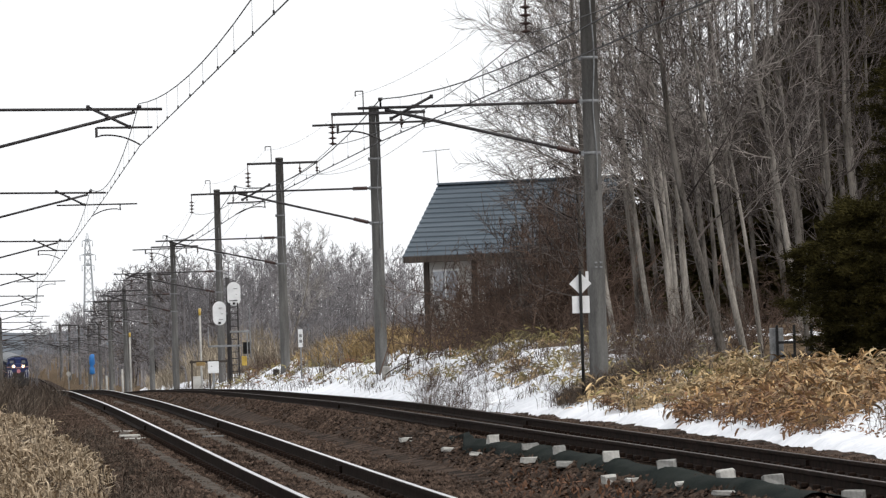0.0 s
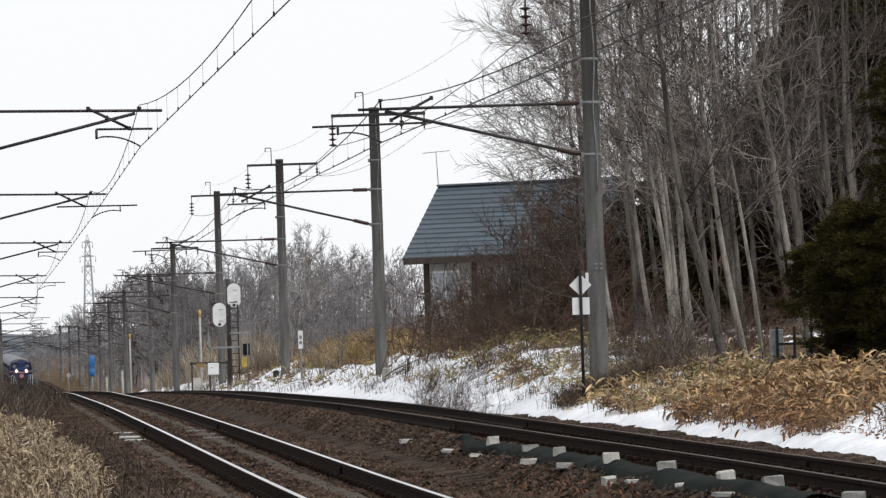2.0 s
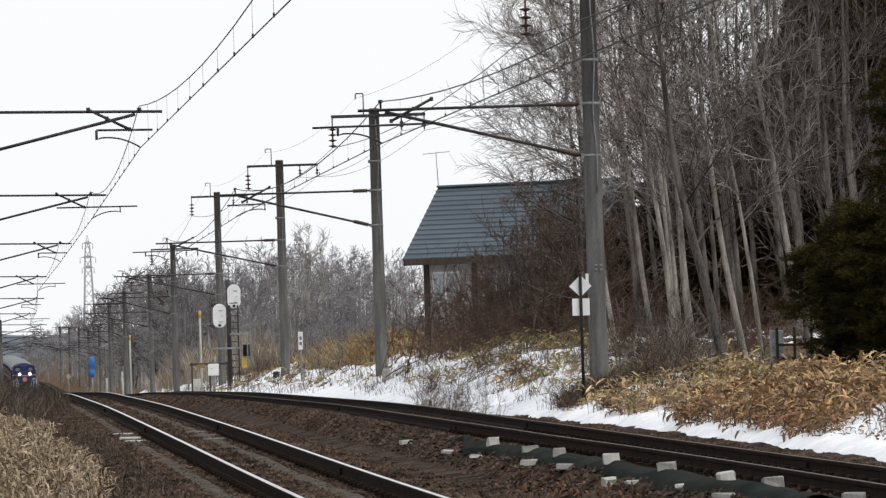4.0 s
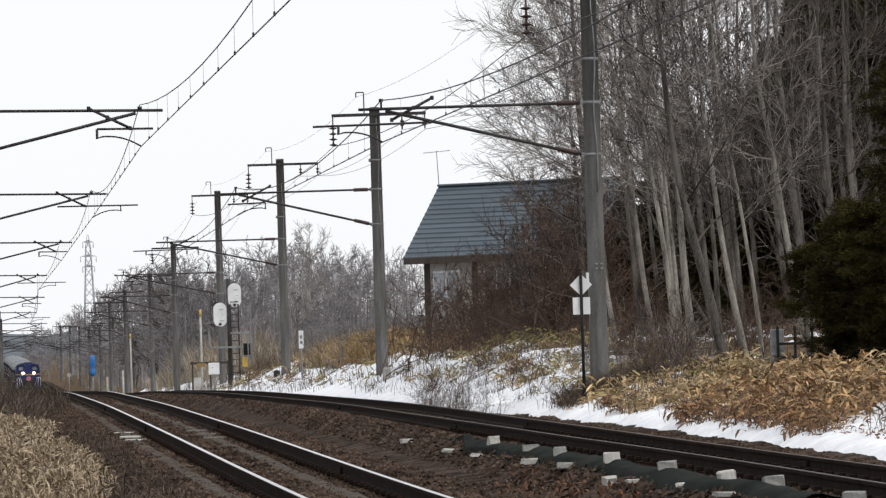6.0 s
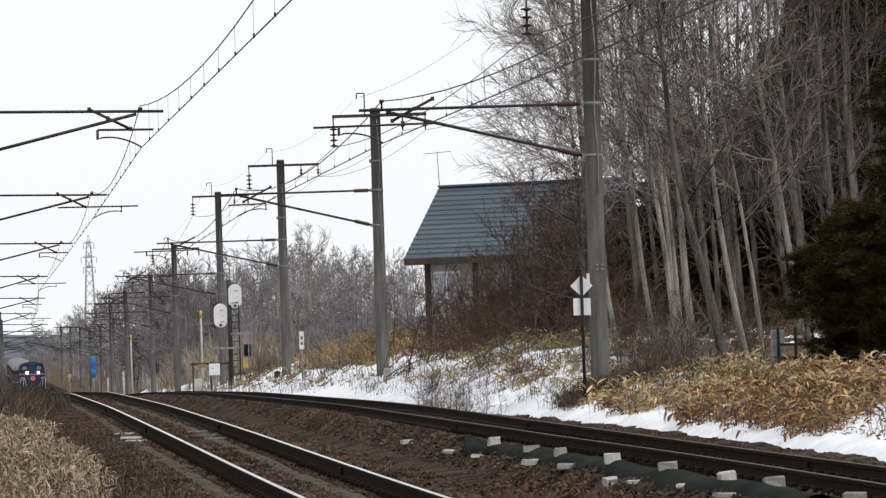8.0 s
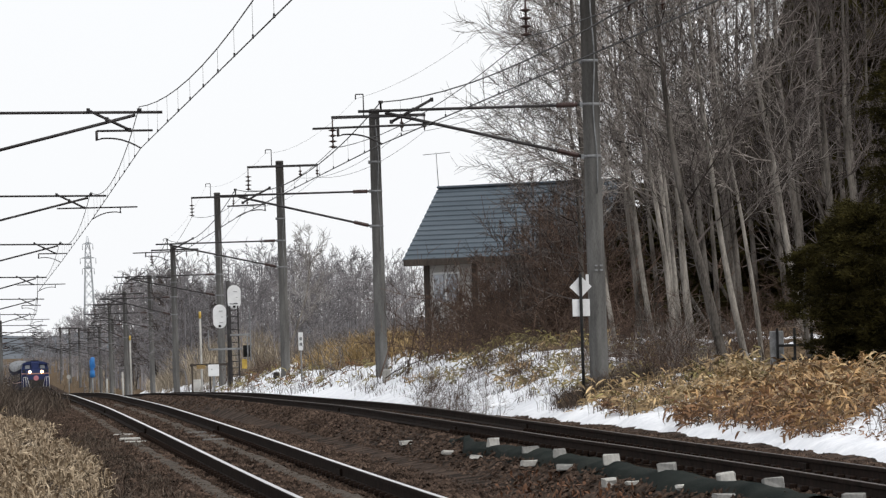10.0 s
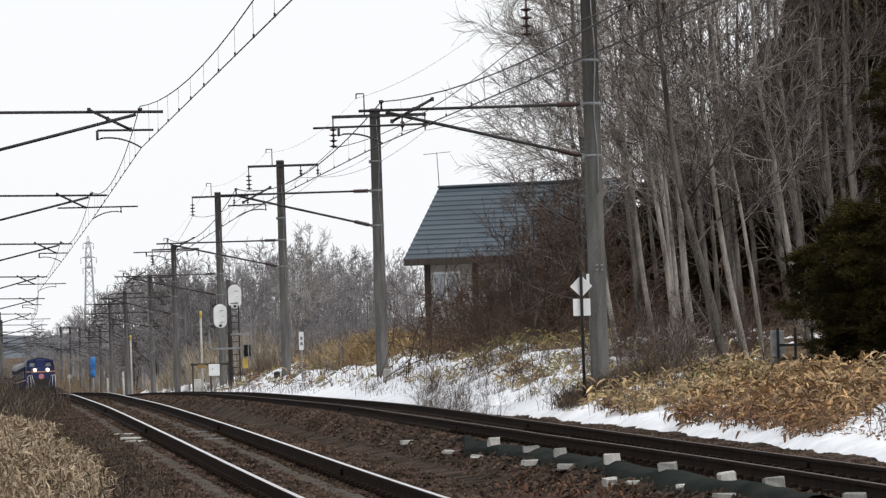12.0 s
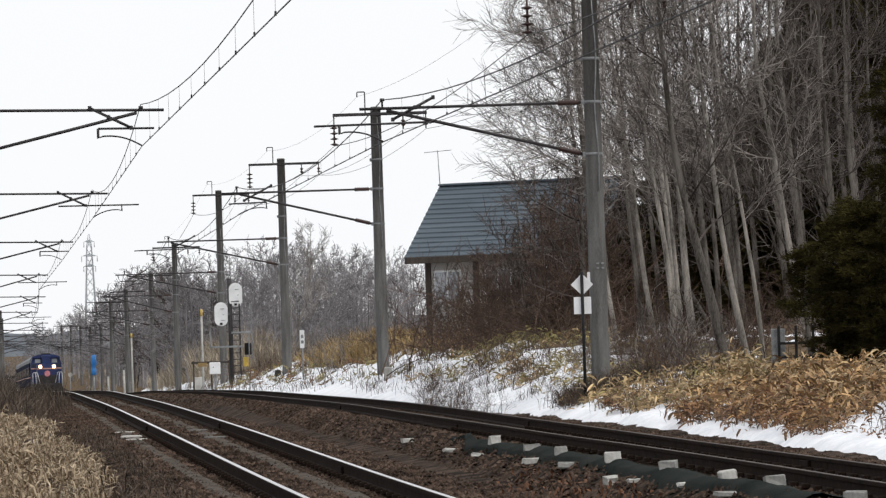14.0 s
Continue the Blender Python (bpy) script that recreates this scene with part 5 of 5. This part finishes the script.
def pylon():
    y = 1000.0
    x = -627 * y / FOCAL
    z0 = earth(x, y)
    top = EYE.z + (46 + 205) * y / FOCAL - z0
    t = thing("pylon", pose(x, y, z0, 0, 0, 10), "tall steel lattice transmission tower, coloured pale for distance haze", "pylon")

    def half(z):
        return float(np.interp(z / top, (0, 0.55, 0.9, 1), (1.35, 0.8, 0.45, 0.08)))
    for sx in (-1, 1):
        for sy in (-1, 1):
            zs = [0, top * 0.55, top * 0.9, top]
            put("leg", hose("leg", [(sx * half(z), sy * half(z), z) for z in zs], [0.11, 0.1, 0.08, 0.05], M_HAZESTEEL, 4), t)
    zs = [top * (1 - (1 - k / 13) ** 1.15) for k in range(13)]
    for a, c in zip(zs, zs[1:]):
        for sy in (-1, 1):
            for sx in (-1, 1):
                part("lattice_bar", rod(bmesh.new(), (sx * half(a), sy * half(a), a), (-sx * half(c), sy * half(c), c), 0.035, sides=4), M_HAZESTEEL, t)
    for f, w in ((0.94, 1.0), (0.83, 1.5), (0.75, 1.15)):
        z = top * f
        arm = part("cross_arm", prism(bmesh.new(), [(-w, z), (0, z - 0.15), (w, z), (0, z + 0.45)], -0.15, 0.15), M_HAZESTEEL, t)
        for sx in (-1, 1):
            part("insulator", rod(bmesh.new(), (sx * w, 0, z - 1.1), (sx * w, 0, z), 0.07, sides=6), M_HAZESTEEL, arm)


pylon()


# ---- green sheet and blocks between the tracks ----
def ground_sheet():
    """A long strip of dark sheet beside the far track, its edges wavering."""
    ys = np.arange(44.0, 72.5, 0.5)
    verts, faces, n = [], [], 9
    for y in ys:
        inner = -1.5 - 0.12 * wobble(3.0, y, 0.5, 2.0) + (0.035 * max(0.0, y - 67.5))
        outer = float(np.interp(y, (44, 50, 58, 66, 74), (-0.85, -0.92, -1.05, -1.25, -1.42))) + 0.12 * wobble(9.0, y, 0.6, 5.0)
        for k in range(n):
            x = float(xr(y)) + inner + (outer - inner) * k / (n - 1)
            edge = k in (0, n - 1)
            verts.append((x, y, earth(x, y) + (-0.02 if edge else 0.055 + 0.03 * wobble(x, y, 2.2))))
    for i in range(len(ys) - 1):
        for k in range(n - 1):
            faces.append((i * n + k, i * n + k + 1, (i + 1) * n + k + 1, (i + 1) * n + k))
    tagged(put("ground_sheet", mesh_of("ground_sheet", verts, faces, M_NET, None, True)), "dark green sheet spread between the tracks, weighted with blocks", "ground sheet")


ground_sheet()

# along the line, metres from the far track's middle, width, height; placed to fit the camera's view
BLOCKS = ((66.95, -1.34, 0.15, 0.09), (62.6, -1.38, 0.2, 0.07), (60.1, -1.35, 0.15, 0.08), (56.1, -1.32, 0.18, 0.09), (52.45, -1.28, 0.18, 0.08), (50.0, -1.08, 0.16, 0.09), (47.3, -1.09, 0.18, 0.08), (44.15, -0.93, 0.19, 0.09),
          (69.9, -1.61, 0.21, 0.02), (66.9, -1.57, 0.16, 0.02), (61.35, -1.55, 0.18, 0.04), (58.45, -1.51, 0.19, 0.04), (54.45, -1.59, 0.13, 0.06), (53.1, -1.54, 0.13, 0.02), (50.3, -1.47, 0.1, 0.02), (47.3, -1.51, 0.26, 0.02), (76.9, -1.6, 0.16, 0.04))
br = random.Random(3)
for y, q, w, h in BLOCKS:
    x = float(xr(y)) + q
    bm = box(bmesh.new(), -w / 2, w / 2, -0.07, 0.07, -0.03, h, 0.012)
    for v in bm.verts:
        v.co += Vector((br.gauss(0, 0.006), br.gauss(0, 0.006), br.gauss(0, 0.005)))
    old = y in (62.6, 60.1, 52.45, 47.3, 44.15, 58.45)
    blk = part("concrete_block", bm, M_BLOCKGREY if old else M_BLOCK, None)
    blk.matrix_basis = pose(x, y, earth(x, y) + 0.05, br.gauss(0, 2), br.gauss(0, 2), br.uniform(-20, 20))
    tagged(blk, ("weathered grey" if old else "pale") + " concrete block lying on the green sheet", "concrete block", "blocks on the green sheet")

lr = random.Random(17)
fallen = []
for i in range(260):
    y = lr.uniform(50, 61)
    x = float(xr(y)) - 1.6 - abs(lr.gauss(0, 0.25))
    fallen.append((x, y, earth(x, y) + 0.03))
blades("fallen_leaves", fallen, 0.08, 0.018, 0.3, M_LEAF, "fallen orange-brown leaves at the edge of the sheet", "leaves", 50, 2, -0.6)


def fence():
    y = 97.0
    x = 590 * y / FOCAL
    g = earth(x, y)
    f = thing("garden_fence", pose(x, y, g + 0.02), "dark rail fence with a pale panel under the trees", "fence")
    for dx in (-0.02, 0.3, 0.62):
        part("post", box(bmesh.new(), dx - 0.025, dx + 0.025, -0.03, 0.03, -0.3, 0.95, 0.006), M_BLACK, f)
    for z in (0.35, 0.6):
        part("rail", box(bmesh.new(), 0.0, 0.62, -0.045, -0.031, z, z + 0.05, 0.004), M_BLACK, f)
    part("panel", box(bmesh.new(), -0.16, 0.1, 0.04, 0.07, 0.2, 0.9, 0.01), M_GALV, f, "pale weathered panel")


fence()

# short pale sleeper ends by a rail joint, beside the rails, placed to fit the camera's view
for y, side in ((81.4, -1), (78.2, -1), (75.6, -1), (81.4, 1), (78.2, 1), (75.6, 1)):
    s = part("concrete_sleeper", box(bmesh.new(), -0.17, 0.15, -0.1, 0.1, -0.2, 0.0, 0.015), M_BLOCK if side < 0 else M_CONC, None)
    s.matrix_basis = pose(float(xl(y)) + side * 0.566 - 0.3, y, float(zr(y)) - 0.15, 0, 0, 5)
    tagged(s, "pale concrete sleeper end showing through ballast", "sleeper", "pale sleepers")


def dust_strip(side):
    """Fine grey grit that has settled along the left of a rail."""
    verts, faces, ys = [], [], np.arange(44.0, 130.0, 0.6)
    for y in ys:
        x0 = float(xl(y)) + side * 0.566
        for dx in (-0.46 + 0.06 * wobble(1, y, 0.8), -0.38, -0.28, -0.17 + 0.03 * wobble(5, y, 0.9)):
            x = x0 + dx
            verts.append((x, y, earth(x, y) + (0.034 + 0.02 * wobble(x, y, 1.5, 4.0) if -0.4 < dx < -0.2 else -0.01)))
    for i in range(len(ys) - 1):
        for k in range(3):
            faces.append((i * 4 + k, i * 4 + k + 1, i * 4 + k + 5, i * 4 + k + 4))
    tagged(put("grit_strip", mesh_of("grit_strip", verts, faces, M_GRIT, None, True)), "grey grit settled along the rail", "gravel", kind="stuff")


dust_strip(-1)
dust_strip(1)


# ---- the train ----
def locomotive(label):
    t = thing("locomotive", Matrix(), label, "locomotive", "vehicles of the train")
    cab = part("cab", prism(bmesh.new(), [(-1.43, 1.2), (1.43, 1.2), (1.43, 3.1), (1.28, 3.6), (-1.28, 3.6), (-1.43, 3.1)], 7.2, 10.4), M_LOCO, t)
    part("cab_roof", prism(bmesh.new(), [(-1.4, 3.6), (1.4, 3.6), (1.22, 3.74), (0.85, 3.86), (0.42, 3.93), (-0.42, 3.93), (-0.85, 3.86), (-1.22, 3.74)], 7.0, 10.6), M_LOCO, t, "rounded dark blue roof")
    part("roof_hatch", box(bmesh.new(), -0.42, 0.42, 7.3, 9.2, 3.92, 4.03, 0.03), M_UNDER, t)
    for sx in (-1, 1):
        part("cab_window", box(bmesh.new(), sx * 0.78 - 0.26, sx * 0.78 + 0.26, 7.17, 7.21, 3.12, 3.5, 0.01), M_PALEGLASS, cab)
        part("side_window", box(bmesh.new(), sx * 1.17 - 0.12, sx * 1.17 + 0.12, 7.17, 7.21, 2.75, 3.05, 0.01), M_GLASS, cab)
    hood = part("hood", prism(bmesh.new(), [(-0.92, 1.2), (0.92, 1.2), (0.92, 2.85), (0.78, 3.0), (0.4, 3.1), (-0.4, 3.1), (-0.78, 3.0), (-0.92, 2.85)], 1.0, 7.2), M_LOCO, t)
    part("rear_hood", prism(bmesh.new(), [(-0.92, 1.2), (0.92, 1.2), (0.92, 2.85), (0.78, 3.0), (0.4, 3.1), (-0.4, 3.1), (-0.78, 3.0), (-0.92, 2.85)], 10.4, 16.8), M_LOCO, t)
    # blue column added on the hood, up to the roof between the windows
    part("hood_column", box(bmesh.new(), -0.4, 0.4, 5.2, 7.15, 3.08, 3.82, 0.06), M_LOCO, hood)
    part("stripe", box(bmesh.new(), -0.94, 0.94, 0.975, 0.999, 2.5, 2.62, 0.005), M_STRIPE, hood, "faded pinkish stripe across the nose")
    part("stripe", box(bmesh.new(), -1.44, 1.44, 7.165, 7.195, 2.55, 2.66, 0.004), M_STRIPE, cab, "faded pinkish stripe round the cab")
    # dark panel over the lower part of the nose
    part("nose_panel", box(bmesh.new(), -0.86, 0.86, 0.955, 0.995, 1.22, 1.95, 0.01), M_UNDER, hood)
    part("headmark", rod(bmesh.new(), (0, 0.93, 2.1), (0, 0.97, 2.1), 0.27, sides=24), M_PINK, hood, "round pink headmark plate")
    part("frame", box(bmesh.new(), -1.4, 1.4, 0.2, 17.6, 0.85, 1.2, 0.03), M_UNDER, t)
    part("buffer_beam", box(bmesh.new(), -1.35, 1.35, 0.05, 0.2, 0.45, 1.1, 0.03), M_UNDER, t)
    part("snow_plough", prism(bmesh.new(), [(-1.25, 0.12), (1.25, 0.12), (1.2, 0.5), (-1.2, 0.5)], -0.15, 0.1), M_UNDER, t)
    part("coupler", box(bmesh.new(), -0.13, 0.13, -0.35, 0.05, 0.72, 1.0, 0.03), M_UNDER, t)
    for sx in (-1, 1):
        lamp = part("headlight", rod(bmesh.new(), (sx * 0.63, 0.985, 2.75), (sx * 0.63, 0.9, 2.75), 0.155, sides=16), M_LAMP, hood, "lit warm headlight")
        put("handrail", hose("handrail", [(sx * 1.36, 0.2, 0.9), (sx * 1.36, 0.2, 2.1), (sx * 1.3, 0.2, 2.2), (sx * 0.95, 0.25, 2.2), (sx * 0.7, 0.25, 1.2)], [0.032] * 5, M_WHITE, 6), t, None, "white handrail")
        put("handrail", hose("handrail", [(sx * 1.05, 0.2, 1.15), (sx * 1.1, 0.2, 2.15)], [0.028] * 2, M_WHITE, 6), t, None, "white handrail")
        part("step", box(bmesh.new(), sx * 1.25 - 0.15, sx * 1.25 + 0.15, 0.2, 0.5, 0.4, 0.9, 0.02), M_UNDER, t)
    for yc in (3.2, 8.9, 14.6):
        bogie = part("bogie", box(bmesh.new(), -1.1, 1.1, yc - 1.5, yc + 1.5, 0.35, 0.85, 0.05), M_UNDER, t)
        for dy in (-1.05, 1.05):
            for sx in (-1, 1):
                part("wheel", rod(bmesh.new(), (sx * 0.5, yc + dy, 0.43), (sx * 0.63, yc + dy, 0.43), 0.43, sides=20), M_UNDER, bogie)
    return t


def coach(label):
    t = thing("coach", Matrix(), label, "railway coach", "vehicles of the train")
    body = part("body", box(bmesh.new(), -1.45, 1.45, 0.0, 20.0, 0.95, 3.2, 0.05), M_COACH, t)
    part("roof", prism(bmesh.new(), [(-1.45, 3.2), (1.45, 3.2), (1.4, 3.5), (1.15, 3.8), (0.65, 4.0), (0, 4.08), (-0.65, 4.0), (-1.15, 3.8), (-1.4, 3.5)], -0.02, 20.02), M_ROOFGREY, t, "grey rounded roof")
    part("stripe", box(bmesh.new(), -1.46, 1.46, -0.012, 20.012, 1.75, 1.83), M_STRIPE, body, "faded stripe along the side")
    for sx in (-1, 1):
        for k in range(8):
            part("window", box(bmesh.new(), sx * 1.455 - 0.012, sx * 1.455 + 0.012, 1.6 + k * 2.2, 3.0 + k * 2.2, 2.0, 2.75, 0.004), M_GLASS, body)
    part("end_door", box(bmesh.new(), -0.4, 0.4, -0.06, -0.01, 1.05, 2.95, 0.01), M_UNDER, body)
    for yc in (2.8, 17.2):
        bogie = part("bogie", box(bmesh.new(), -1.1, 1.1, yc - 1.5, yc + 1.5, 0.3, 0.85, 0.05), M_UNDER, t)
        for dy in (-1.0, 1.0):
            for sx in (-1, 1):
                part("wheel", rod(bmesh.new(), (sx * 0.5, yc + dy, 0.43), (sx * 0.63, yc + dy, 0.43), 0.43, sides=18), M_UNDER, bogie)
    return t


TRAIN = [locomotive("blue diesel locomotive with lit headlights and pink headmark")]
OFFSET = [0.0]
first = coach("blue coach with a grey rounded roof")
for i in range(6):
    TRAIN.append(first if i == 0 else copy_thing(first, Matrix()))
    OFFSET.append(18.5 + 20.6 * i)


def motions():
    for ob, back in zip(TRAIN, OFFSET):
        rows = []
        for k in range(15):
            y = 700 - 15.4 * k + back
            x0, x1 = float(xl(y)) + 0.1, float(xl(y + 16)) + 0.1
            z0, z1 = float(zr(y)), float(zr(y + 16))
            turn = -math.degrees(math.atan2(x1 - x0, 16))
            rows.append((float(k), pose(x0, y, z0, math.degrees(math.atan2(z1 - z0, 16)), 0, turn)))
        walk(ob, rows)


motions()
